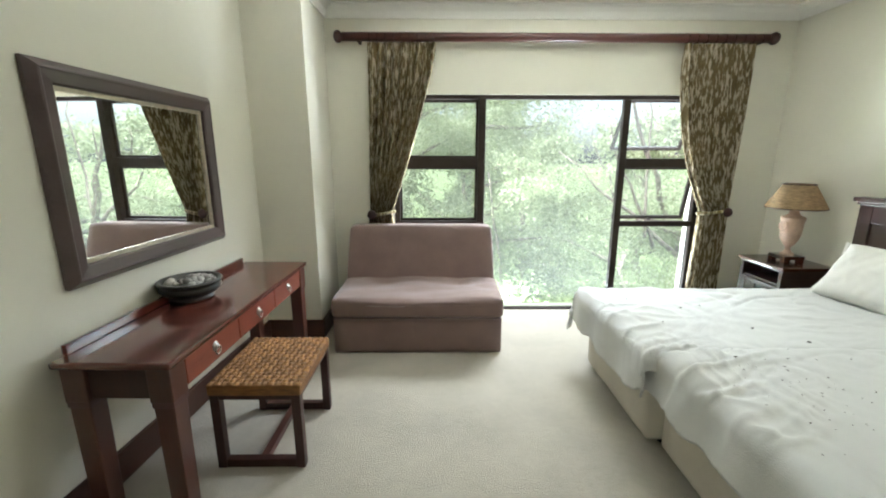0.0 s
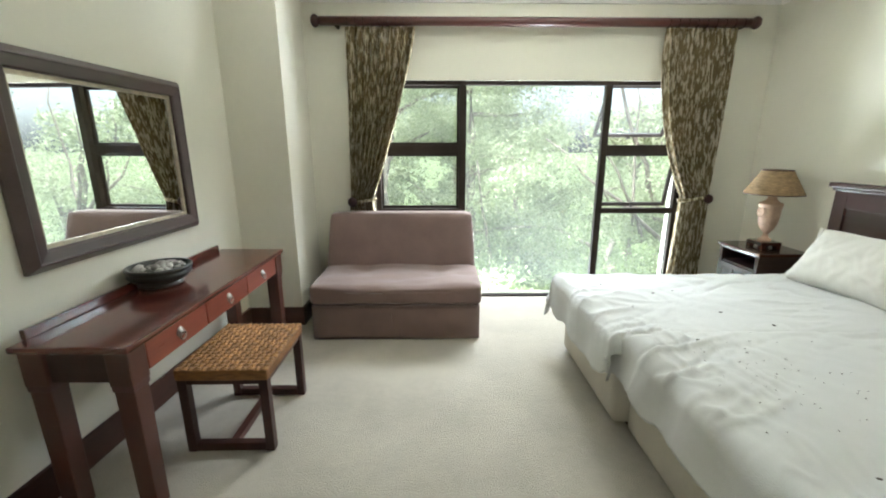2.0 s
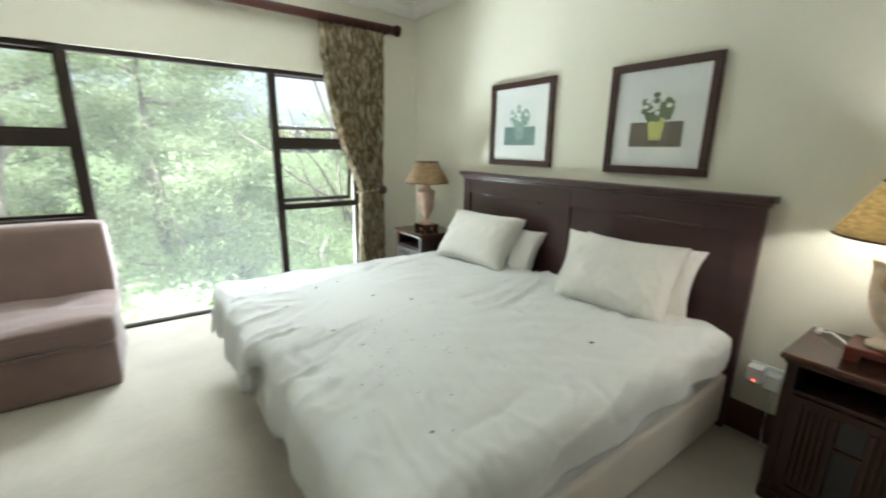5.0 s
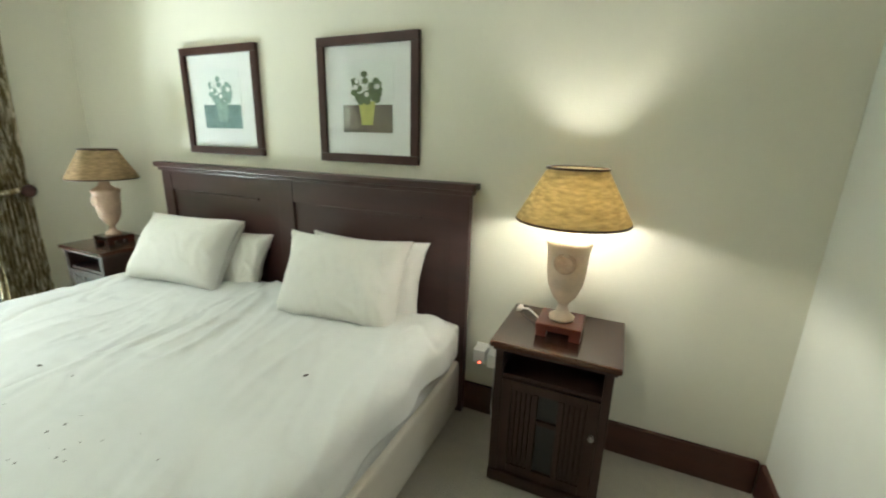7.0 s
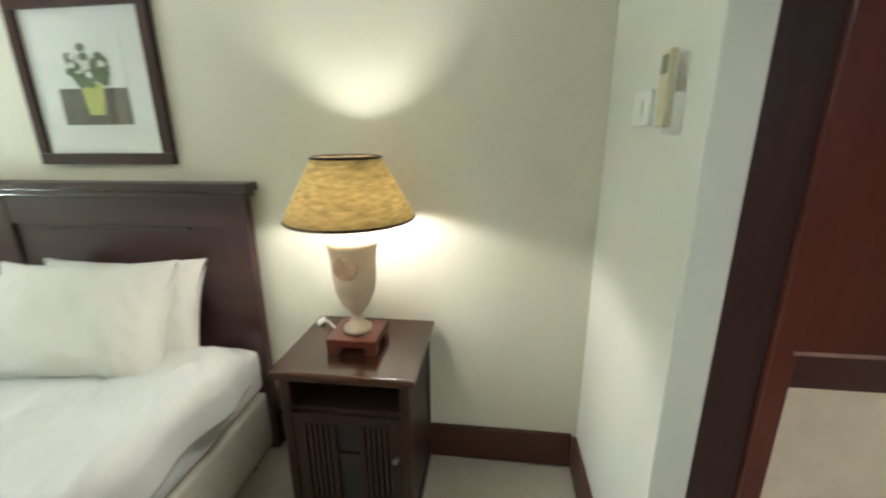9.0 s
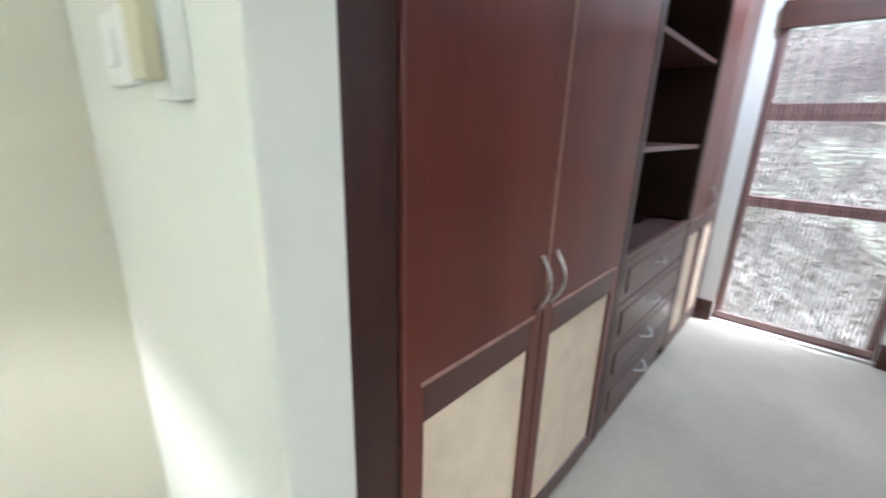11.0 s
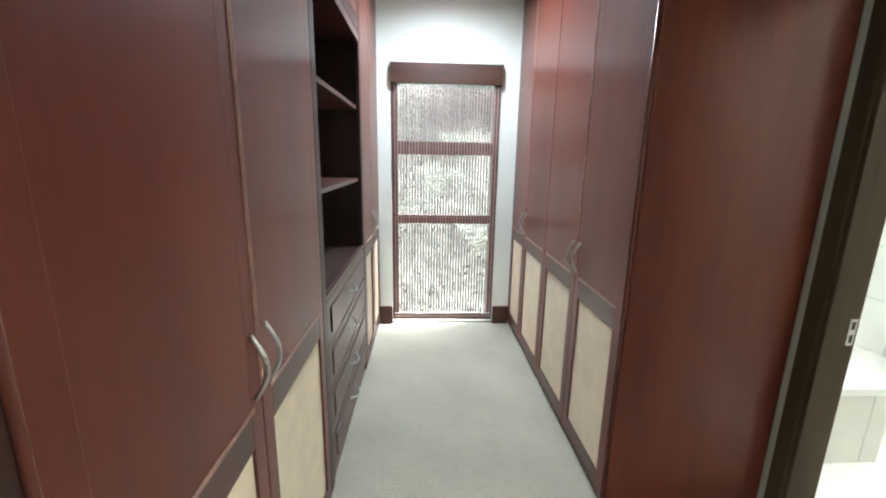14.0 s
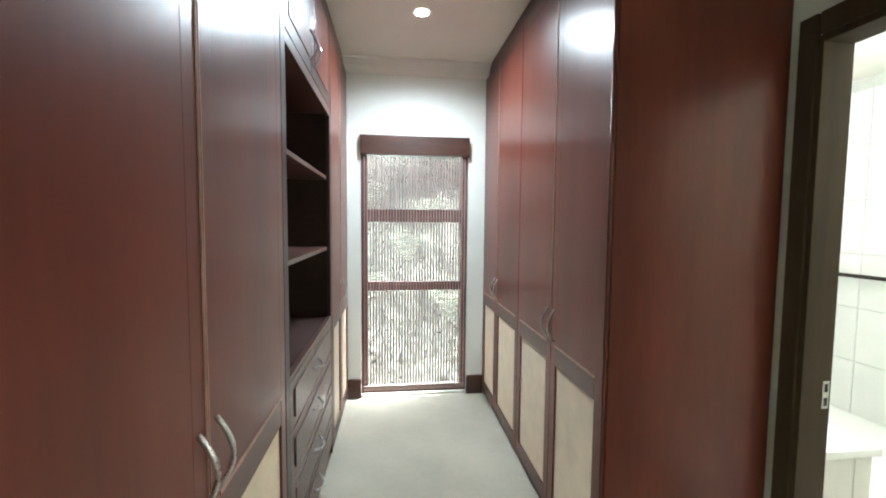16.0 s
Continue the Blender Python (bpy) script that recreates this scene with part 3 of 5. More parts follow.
# ---- beds ----
def drape(x0, x1, y0, y1, zt, foot, near, far, seed, nx=170, ny=112):
    """A duvet over a bed: flat on top with folds, falling over the foot and sides by the given lengths."""
    bm = bmesh.new()
    r = 0.075
    lx, ly = (x1 - x0) + foot, (y1 - y0) + near + far

    def fall(s, length):
        """Where a cloth that runs on past an edge by s lies: (outward, down)."""
        if s <= 0:
            return s, 0.0
        a = min(s / r, math.pi / 2)
        out, down = r * math.sin(a), r * (1 - math.cos(a))
        if s > r * math.pi / 2:
            e = s - r * math.pi / 2
            out += e * 0.10
            down += e
        return out, down
    grid = []
    for i in range(nx + 1):
        row = []
        for j in range(ny + 1):
            u, w = i / nx, j / ny
            sy = y0 - near + w * ly
            sx = x1 - u * (lx + 0.06 * noise.noise(Vector((sy * 2.3, seed, 0))))
            ox, dx = fall((x0 + r) - sx, foot)
            px = x0 + r - ox if sx < x0 + r else sx
            if sy < y0 + r:
                oy, dy = fall(y0 + r - sy, near)
                py = y0 + r - oy
            elif sy > y1 - r:
                oy, dy = fall(sy - (y1 - r), far)
                py = y1 - r + oy
            else:
                py, dy = sy, 0.0
            down = max(dx, dy) if min(dx, dy) < 0.02 else math.hypot(dx, dy) * 1.0
            q = Vector((sx * 1.2 + seed, sy * 1.2, 0))
            f1 = noise.noise(Vector((sx * 2.2 + 0.9 * sy + seed, (sy - 0.45 * sx) * 5.5, seed)))
            f2 = noise.noise(Vector((sx * 5 + 3 * sy, (sy + 0.6 * sx) * 11, seed + 5)))
            wp = 0.35 * noise.noise(Vector((sx * 1.6, sy * 1.6, seed + 9)))
            f3 = abs(noise.noise(Vector((sx * 3.2 + seed, sy * 7.5 - sx * 3.0, 3.3))))
            r1 = (1 - min(1, abs(noise.noise(Vector(((sx + wp) * 1.0 + seed, (sy - 0.22 * sx + 0.4 * wp) * 8.0, 1.7)))) * 2.0)) ** 5
            r2 = (1 - min(1, abs(noise.noise(Vector(((sx - wp) * 9.0 + seed, (sy + 0.35 * sx) * 3.5, 6.1)))) * 2.2)) ** 3
            near_foot = 1 - min(1, max(0, (sx - x0) / 0.7))
            m1 = max(0.0, 0.35 + noise.noise(Vector((sx * 1.3, sy * 1.3, seed + 20))))
            edge = min(1.0, (sx - x0 + foot) / 0.9)
            amp = 0.010 + 0.014 * (1 - min(1, max(0, (sx - x0) / 0.8)))
            z = zt - down + amp * f1 * 0.8 + 0.004 * f2 + 0.027 * r1 * m1 + 0.011 * r2 * (0.12 + near_foot) - 0.016 * (1 - min(1, f3 * 7)) * (0.5 + noise.noise(q)) + 0.012 * noise.noise(q * 1.7)
            k = min(1.0, down / 0.15)
            px += k * 0.013 * math.sin(sy * 17 + 3 * noise.noise(q) + seed) * (1 if dx > dy else 0.2)
            py += k * 0.014 * math.sin(sx * 17 + 3 * noise.noise(q)) * (1 if dy > dx else 0.2)
            row.append(bm.verts.new((px, py, z)))
        grid.append(row)
    for i in range(nx):
        for j in range(ny):
            bm.faces.new((grid[i][j], grid[i + 1][j], grid[i + 1][j + 1], grid[i][j + 1]))
    return bm


def bed(x0, y0, y1, far_base, label, near, far, foot, seed):
    x1 = 4.655
    t = thing("bed", ((x0 + x1) / 2, (y0 + y1) / 2, 0), label, "bed", "twin beds pushed together")
    part("divan_base", soft_box(x0 + 0.01, x1, y0 + 0.012, y1 - far_base, 0.03, 0.30, 0.018, 0.002, 10, 0.002, seed), DIVAN, t, "cream fabric divan base", True)
    part("mattress", soft_box(x0 + 0.02, x1, y0 + 0.01, y1 - 0.01, 0.302, 0.515, 0.045, 0.004, 12, 0.003, seed), LINEN, t, "mattress in a white fitted sheet", True)
    for px in (x0 + 0.12, x1 - 0.12):
        for py in (y0 + 0.06, y1 - far_base - 0.06):
            part("foot", cyl(bmesh.new(), (px, py, 0), (px, py, 0.035), 0.025), BLACK, t)
    d = part("duvet", drape(x0 - 0.075, x1 - 0.13, y0 - (0.02 if seed > 3 else 0.05), y1 + (0.012 if seed < 3 else 0.02), 0.545 + 0.026 * (seed > 3), foot, near, far, seed), LINEN, None, "", True)
    s = d.modifiers.new("thickness", "SOLIDIFY")
    s.thickness, s.offset = 0.018, -1
    tagged(d, "rumpled white cotton duvet spread over a twin bed", "duvet", "white duvets")
    return t


BED_G = 4.235
bed(2.75, BED_G + 0.005, 5.215, 0.10, "twin divan bed nearer the window with cream base", 0.07, 0.20, 0.20, 1.0)
bed(2.80, 3.115, BED_G - 0.005, 0.012, "twin divan bed beside the lit lamp with cream base", 0.12, 0.11, 0.215, 6.0)


def pillow(cx, cy, cz, w, d, th, m, label, seed):
    bm = bmesh.new()
    n = 46
    rows = {}
    for s in (1, -1):
        g = []
        for i in range(n + 1):
            row = []
            for j in range(n + 1):
                u, v = -1 + 2 * i / n, -1 + 2 * j / n
                vv = max(-1.0, (v + 0.06) / 0.94)  # the open end of the case lies flat
                e = max(0.0, (1 - abs(u) ** 2.8)) ** 0.42 * max(0.0, (1 - abs(vv) ** 2.8)) ** 0.42
                pin = 1 - 0.11 * (1 - u * u) * abs(v) ** 3
                pin2 = 1 - 0.11 * (1 - v * v) * abs(u) ** 3
                p = Vector((u * d / 2 * pin2, v * w / 2 * pin, s * (th / 2 * e + 0.0015)))
                q = p * 7 + Vector((seed, s, 0))
                p += 0.007 * Vector(noise.noise_vector(q)) + Vector((0, 0, s * (0.007 + 0.010 * max(0.0, -v)) * e * (1 - min(1, 2.4 * abs(noise.noise(Vector((p.x * 5 + 3 * p.y, p.y * 15 - 6 * p.x, seed + 4)))))) ** 3 + s * 0.006 * e * noise.noise(Vector((p.x * 11 + 9 * p.y, p.y * 26 + 12 * p.x, seed)))))
                row.append(bm.verts.new(p))
            g.append(row)
        for i in range(n):
            for j in range(n):
                f = (g[i][j], g[i + 1][j], g[i + 1][j + 1], g[i][j + 1])
                bm.faces.new(f if s > 0 else f[::-1])
    bmesh.ops.remove_doubles(bm, verts=bm.verts, dist=0.004)
    ob = part("pillow", bm, PILLOW, None, "", True)
    ob.matrix_basis = m @ pose(0, 0, 0)
    tagged(ob, label, "pillow", "bed pillows")
    return ob


pillow(0, 0, 0, 0.66, 0.44, 0.25, pose(4.42, 3.665, 0.71, 0, -60, 8), "plump white cotton pillow with a small dark spot", 2)
pillow(0, 0, 0, 0.66, 0.42, 0.17, pose(4.56, 3.63, 0.685, 0, -70, 6), "cream pillow leaning on the headboard", 9)
pillow(0, 0, 0, 0.70, 0.44, 0.24, pose(4.42, 4.80, 0.70, 0, -54, 7), "plump white cotton pillow", 5)
pillow(0, 0, 0, 0.66, 0.42, 0.15, pose(4.56, 4.66, 0.615, 0, -62, 4), "cream pillow leaning on the headboard", 13)


HEADX = mat("dark_plum_headboard_wood", (0.048, 0.018, 0.016), 0.36, 0.22, 2.2, 0.02, 60, stretch=(6, 0.4, 6), coat=0.12)


def headboard():
    x0, x1, y0, y1, zt = 4.66, 4.70, 3.115, 5.275, 1.155
    t = thing("headboard", (x1, (y0 + y1) / 2, 0), "wide dark mahogany headboard with two framed panels and a moulded cap", "headboard")
    ym = (y0 + y1) / 2 + 0.02
    part("cap", box(x0 - 0.03, x1 + 0.015, y0 - 0.03, y1 + 0.03, zt - 0.01, zt + 0.022, b=0.006), HEADX, t)
    part("cap_moulding", box(x0 - 0.014, x1 + 0.01, y0 - 0.012, y1 + 0.012, zt - 0.032, zt - 0.011, b=0.005), HEADX, t)
    for a, b in ((y0, y0 + 0.09), (ym - 0.055, ym + 0.055), (y1 - 0.09, y1)):
        part("stile", box(x0, x1, a, b, 0.0 if a != ym - 0.055 else 0.3, zt - 0.033, b=0.003), HEADX, t)
    for a, b in ((y0 + 0.09, ym - 0.055), (ym + 0.055, y1 - 0.09)):
        part("top_rail", box(x0 + 0.002, x1, a, b, zt - 0.15, zt - 0.033, b=0.002), HEADX, t)
        part("panel", box(x0 + 0.016, x1 - 0.004, a, b, 0.35, zt - 0.15), HEADX, t, "recessed mahogany panel")
        part("bead", box(x0 + 0.004, x0 + 0.016, a + 0.16, b - 0.16, zt - 0.165, zt - 0.151, b=0.003), HEADX, t)


headboard()


NIGHTTOP = mat("polished_nightstand_top", (0.060, 0.022, 0.013), 0.2, 0.25, 2.2, 0.01, 60, stretch=(6, 0.4, 6), coat=0.4)


def nightstand(m, label):
    """Base at the middle of the floor print; front towards -x."""
    w, d, h = 0.45, 0.39, 0.64
    t = thing("nightstand", (0, 0, 0), label, "nightstand", "pair of nightstands")
    part("top", box(-d / 2 - 0.022, d / 2, -w / 2 - 0.008, w / 2 + 0.008, h - 0.024, h, b=0.007), NIGHTTOP, t, "polished dark top")
    part("top_moulding", box(-d / 2 - 0.008, d / 2, -w / 2 + 0.004, w / 2 - 0.004, h - 0.040, h - 0.0245, b=0.005), NIGHT, t)
    for s in (-1, 1):
        y = s * (w / 2 - 0.03)
        part("side_panel", box(-d / 2 + 0.01, d / 2 - 0.005, y - 0.01, y + 0.01, 0.05, h - 0.026, b=0.002), NIGHT, t)
        part("front_post", box(-d / 2 - 0.004, -d / 2 + 0.03, y - 0.016, y + 0.016, 0.0, h - 0.026, b=0.003), NIGHT, t)
        part("rear_post", box(d / 2 - 0.035, d / 2, y - 0.016, y + 0.016, 0.0, h - 0.026, b=0.003), NIGHT, t)
    part("back_panel", box(d / 2 - 0.012, d / 2 - 0.002, -w / 2 + 0.03, w / 2 - 0.03, 0.06, h - 0.026), DARKIN, t)
    part("shelf", box(-d / 2 + 0.01, d / 2 - 0.012, -w / 2 + 0.035, w / 2 - 0.035, h - 0.155, h - 0.14, b=0.002), NIGHT, t)
    part("base_plinth", box(-d / 2 - 0.015, d / 2, -w / 2 + 0.012, w / 2 - 0.012, 0.012, 0.06, b=0.005), NIGHT, t)
    # dark slab holds the shade between the slats in its colour
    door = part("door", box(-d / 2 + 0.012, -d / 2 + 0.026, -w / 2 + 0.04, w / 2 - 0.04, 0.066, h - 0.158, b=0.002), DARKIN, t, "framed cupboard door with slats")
    for a in ((-w / 2 + 0.046, -w / 2 + 0.086), (w / 2 - 0.086, w / 2 - 0.046)):
        part("door_stile", box(-d / 2 - 0.002, -d / 2 + 0.012, a[0], a[1], 0.066, h - 0.158, b=0.002), NIGHT, door)
    for y in (-0.048, 0.048):
        part("door_mullion", box(-d / 2 - 0.001, -d / 2 + 0.012, y - 0.011, y + 0.011, 0.103, h - 0.195, b=0.002), NIGHT, door)
    # thin black sheet stands in for the shade inside the open centre
    part("centre_shade", box(-d / 2 + 0.0095, -d / 2 + 0.0118, -0.037, 0.037, 0.105, h - 0.197), BLACK, door, "open centre, its shade drawn as a near-black sheet")
    part("centre_rail", box(-d / 2 - 0.002, -d / 2 + 0.012, -0.037, 0.037, 0.318, 0.338, b=0.003), NIGHT, door)
    for z in (0.066, h - 0.195):
        part("door_rail", box(-d / 2 - 0.001, -d / 2 + 0.012, -w / 2 + 0.086, w / 2 - 0.086, z, z + 0.037, b=0.002), NIGHT, door)
    for s in (-1, 1):
        for k in range(4):
            y = s * (0.070 + k * 0.019)
            part("slat", box(-d / 2 + 0.002, -d / 2 + 0.012, y - 0.0065, y + 0.0065, 0.103, h - 0.195, b=0.002), NIGHT, door)
    k = part("knob", lathe([(0.001, 0), (0.008, 0.0), (0.007, 0.01), (0.012, 0.016), (0.008, 0.024), (0.001, 0.025)], 12, (0, 0, 0)), BRASSY, door, "small metal knob", True)
    k.matrix_basis = pose(-d / 2 - 0.002, -w / 2 + 0.062, 0.34, 0, -90, 0)
    t.matrix_basis = m
    return t


nightstand(pose(4.51, 2.645, 0), "dark wooden nightstand carrying the lit lamp")
nightstand(pose(4.475, 5.57, 0), "dark wooden nightstand by the window curtain")


def shade_mat(name, base, glow):
    m = mat(name, base, 0.85, 0.35, 7, 0.5, 120, stretch=(4, 4, 15))
    n, l = m.node_tree.nodes, m.node_tree.links
    n["Mapping"].inputs["Rotation"].default_value = (0.6, 0.5, 0)  # fibres run aslant
    p = n["Principled BSDF"]
    tl, mix = n.new("ShaderNodeBsdfTranslucent"), n.new("ShaderNodeMixShader")
    l.new(p.inputs["Base Color"].links[0].from_socket, tl.inputs[0])
    mix.inputs[0].default_value = glow
    l.new(p.outputs[0], mix.inputs[1])
    l.new(tl.outputs[0], mix.inputs[2])
    l.new(mix.outputs[0], n["Material Output"].inputs[0])
    return m


SHADE = shade_mat("raffia_shade", (0.48, 0.39, 0.21), 0.42)
SHADE_OFF = shade_mat("burlap_shade", (0.42, 0.29, 0.15), 0.25)


def table_lamp(m, label, shade, body, lit):
    wood = MAHOG if lit else NIGHTTOP
    t = thing("table_lamp", (0, 0, 0), label, "lamp", "pair of urn lamps")
    part("foot_block", box(-0.075, 0.075, -0.075, 0.075, 0.022, 0.047, b=0.004), wood, t, "square wooden foot")
    for sx in (-1, 1):
        for sy in (-1, 1):
            part("block_foot", box(sx * 0.055 - 0.018, sx * 0.055 + 0.018, sy * 0.055 - 0.018, sy * 0.055 + 0.018, 0, 0.0225, b=0.002), wood, t)
    urn = [(0.001, 0.045), (0.048, 0.045), (0.05, 0.055), (0.028, 0.066), (0.018, 0.085), (0.022, 0.095), (0.045, 0.115), (0.066, 0.15), (0.074, 0.19), (0.077, 0.24),
           (0.082, 0.262), (0.086, 0.268), (0.084, 0.278), (0.06, 0.284), (0.035, 0.30), (0.03, 0.325), (0.001, 0.328)]
    part("urn", lathe([(r * 0.86, 0.047 + (z - 0.045) * 1.2) for r, z in urn], 32), body, t, "weathered urn-shaped body", True)
    md = part("medallion", lathe([(0.001, 0.003), (0.010, 0.006), (0.018, 0.003), (0.028, 0.002), (0.033, 0.005), (0.036, 0.0)], 20), URN, t, "raised oval medallion", True)
    md.matrix_basis = pose(-0.0655, 0.0, 0.262, 0, -86, 0)
    part("socket", cyl(bmesh.new(), (0, 0, 0.38), (0, 0, 0.42), 0.016), BRASSY, t)
    zb, zs, r0, r1 = 0.393, 0.56, 0.177, 0.093
    bm = lathe([(r0, zb), (r0 + 0.002, zb + 0.008), (r1 + 0.002, zs - 0.006), (r1, zs), (r1 - 0.003, zs), (r0 - 0.003, zb)], 48)
    part("shade", bm, shade, t, "", True)
    for z, r in ((zb, r0), (zs, r1)):
        ring = [((r + 0.001) * math.cos(2 * math.pi * k / 48), (r + 0.001) * math.sin(2 * math.pi * k / 48), z) for k in range(49)]
        part("shade_trim", tube(ring, 0.004, 6), DARKWOOD, t, "", True)
    for k in range(3):
        a = k * 2.094
        part("spider", cyl(bmesh.new(), (0.0, 0, zs - 0.03), (r1 * math.cos(a), r1 * math.sin(a), zs - 0.012), 0.002, n=6), BRASSY, t)
    bm = bmesh.new()
    bmesh.ops.create_uvsphere(bm, u_segments=16, v_segments=10, radius=0.028)
    for v in bm.verts:
        v.co += Vector((0, 0, 0.445))
    bulb = part("bulb", bm, emitter("lit_bulb", (1.0, 0.93, 0.8), 30) if lit else PLASTIC, t, "", True)
    bulb.visible_shadow = False
    t.matrix_basis = m
    return t


table_lamp(pose(4.50, 2.65, 0.64) @ Matrix.Scale(1.14, 4), "urn table lamp with a glowing raffia shade, switched on", SHADE, URNPALE, True)
table_lamp(pose(4.475, 5.58, 0.64) @ Matrix.Scale(1.08, 4), "terracotta urn table lamp with a plain burlap shade, switched off", SHADE_OFF, URN, False)

dressing_table()
stool()
mirror()
bowl()
sofa()


# ---- curtains ----
def curtain_mat():
    m = mat("leaf_print_curtain", (0.19, 0.145, 0.072), 0.9, 0.35, 6, 0.3, 220, spec=0.15)
    n, l = m.node_tree.nodes, m.node_tree.links
    p = n["Principled BSDF"]
    src = p.inputs["Base Color"].links[0].from_socket
    co, mp, no, rp, mx = n.new("ShaderNodeTexCoord"), n.new("ShaderNodeMapping"), n.new("ShaderNodeTexNoise"), n.new("ShaderNodeValToRGB"), n.new("ShaderNodeMix")
    mx.data_type = "RGBA"
    mp.inputs["Scale"].default_value = (52, 52, 13)
    no.inputs["Scale"].default_value, no.inputs["Detail"].default_value = 1.0, 3
    l.new(co.outputs["Object"], mp.inputs[0])
    l.new(mp.outputs[0], no.inputs["Vector"])
    rp.color_ramp.elements[0].position, rp.color_ramp.elements[1].position = 0.49, 0.59
    l.new(no.outputs[0], rp.inputs[0])
    l.new(rp.outputs[0], mx.inputs[0])
    l.new(src, mx.inputs[6])
    mx.inputs[7].default_value = (0.62, 0.55, 0.40, 1)
    l.new(mx.outputs[2], p.inputs["Base Color"])
    tl, mix = n.new("ShaderNodeBsdfTranslucent"), n.new("ShaderNodeMixShader")
    mix.inputs[0].default_value = 0.3
    l.new(mx.outputs[2], tl.inputs[0])
    l.new(p.outputs[0], mix.inputs[1])
    l.new(tl.outputs[0], mix.inputs[2])
    l.new(mix.outputs[0], n["Material Output"].inputs[0])
    return m


CURT = curtain_mat()
CURTY = YW - 0.085


def curtain(name, top, tie, bottom, ztie, zbot, folds, label, lean):
    """top, tie and bottom are (x0, x1) at the rod, the tieback and the hem."""
    zt = 2.36
    t = thing(name, ((tie[0] + tie[1]) / 2, CURTY, zbot), label, "curtain", "pair of curtains")
    bm = bmesh.new()
    nz, nx = 70, folds * 12
    g = []
    for i in range(nz + 1):
        z = zt + (zbot - zt) * i / nz
        if z > ztie:
            k = (zt - z) / (zt - ztie)
            e0, e1 = (k ** lean[0], k ** lean[1])
            a, b = top[0] + (tie[0] - top[0]) * e0, top[1] + (tie[1] - top[1]) * e1
        else:
            k = (ztie - z) / max(0.01, ztie - zbot)
            k = k ** 0.6
            a, b = tie[0] + (bottom[0] - tie[0]) * k, tie[1] + (bottom[1] - tie[1]) * k
        width = b - a
        amp = 0.034 + 0.020 * (1 - width / (top[1] - top[0]))
        row = []
        for j in range(nx + 1):
            u = j / nx
            ph = u * folds * 2 * math.pi + 0.8 * noise.noise(Vector((u * 5, z * 0.8, 2)))
            x = a + u * width + 0.012 * math.sin(2 * ph) * (width / folds) * 8
            y = CURTY + amp * math.sin(ph) * (0.55 + 0.45 * min(1, i / 6)) + 0.012 * noise.noise(Vector((x * 6, z * 2, 1)))
            row.append(bm.verts.new((x, y, z)))
        g.append(row)
    for i in range(nz):
        for j in range(nx):
            bm.faces.new((g[i][j], g[i][j + 1], g[i + 1][j + 1], g[i + 1][j]))
    c = part("cloth", bm, CURT, t, "", True)
    s = c.modifiers.new("thickness", "SOLIDIFY")
    s.thickness = 0.003
    n = 36
    ring = [((tie[0] + tie[1]) / 2 + ((tie[1] - tie[0]) / 2 + 0.02) * math.cos(2 * math.pi * k / n), CURTY + 0.06 * math.sin(2 * math.pi * k / n), ztie + 0.02 * math.cos(2 * math.pi * k / n)) for k in range(n + 1)]
    part("tieback", tube(ring, 0.016, 8), CURT, t, "tieback of the same cloth", True)
    kx = tie[0] + 0.02 if lean[0] < 1 else tie[1] - 0.02
    hb = cyl(bmesh.new(), (kx, CURTY - 0.05, ztie), (kx, YW, ztie), 0.012)
    part("holdback_arm", hb, DARKWOOD, t)
    kn = part("holdback_knob", lathe([(0.001, 0.0), (0.02, 0.0), (0.036, 0.008), (0.042, 0.02), (0.034, 0.032), (0.012, 0.038), (0.001, 0.038)], 20), DARKWOOD, t, "round dark wooden knob", True)
    kn.matrix_basis = Matrix.Translation(-t.location) @ pose(kx, CURTY - 0.05, ztie, 90, 0, 0)
    return t


curtain("curtain", (1.12, 1.69), (1.10, 1.29), (1.05, 1.34), 0.95, 0.02, 9, "brown leaf-print curtain gathered to the side by a tieback", (0.8, 1.25))
curtain("curtain", (3.73, 4.33), (4.06, 4.28), (4.03, 4.29), 0.97, 0.02, 10, "brown leaf-print curtain gathered near the bedside lamp", (2.1, 1.1))

rod = thing("curtain_rod", (2.65, CURTY, 2.40), "thick dark mahogany curtain pole with round finials", "curtain rod")
bm = cyl(bmesh.new(), (0.93, CURTY, 2.40), (4.42, CURTY, 2.40), 0.035, n=24)
part("pole", bm, POLE, rod, "", True)
for x, s in ((0.93, -1), (4.42, 1)):
    bm = lathe([(0.001, 0), (0.034, 0), (0.036, 0.01), (0.026, 0.016), (0.044, 0.03), (0.05, 0.048), (0.042, 0.068), (0.02, 0.08), (0.001, 0.082)], 24)
    f = part("finial", bm, DARKWOOD, rod, "", True)
    f.matrix_basis = Matrix.Translation(-rod.location) @ pose(x, CURTY, 2.40, 0, 90 * s, 0)
for x in (1.05, 4.36):
    part("bracket", box(x - 0.012, x + 0.012, CURTY, YW, 2.36, 2.385, b=0.003), DARKWOOD, rod)
for x0, x1 in ((1.14, 1.66), (3.75, 4.36)):
    for k in range(9):
        x = x0 + (x1 - x0) * k / 8
        ring = [(x, CURTY + 0.036 * math.sin(2 * math.pi * q / 16), 2.397 + 0.036 * math.cos(2 * math.pi * q / 16)) for q in range(17)]
        part("ring", tube(ring, 0.004, 6), DARKWOOD, rod, "", True)


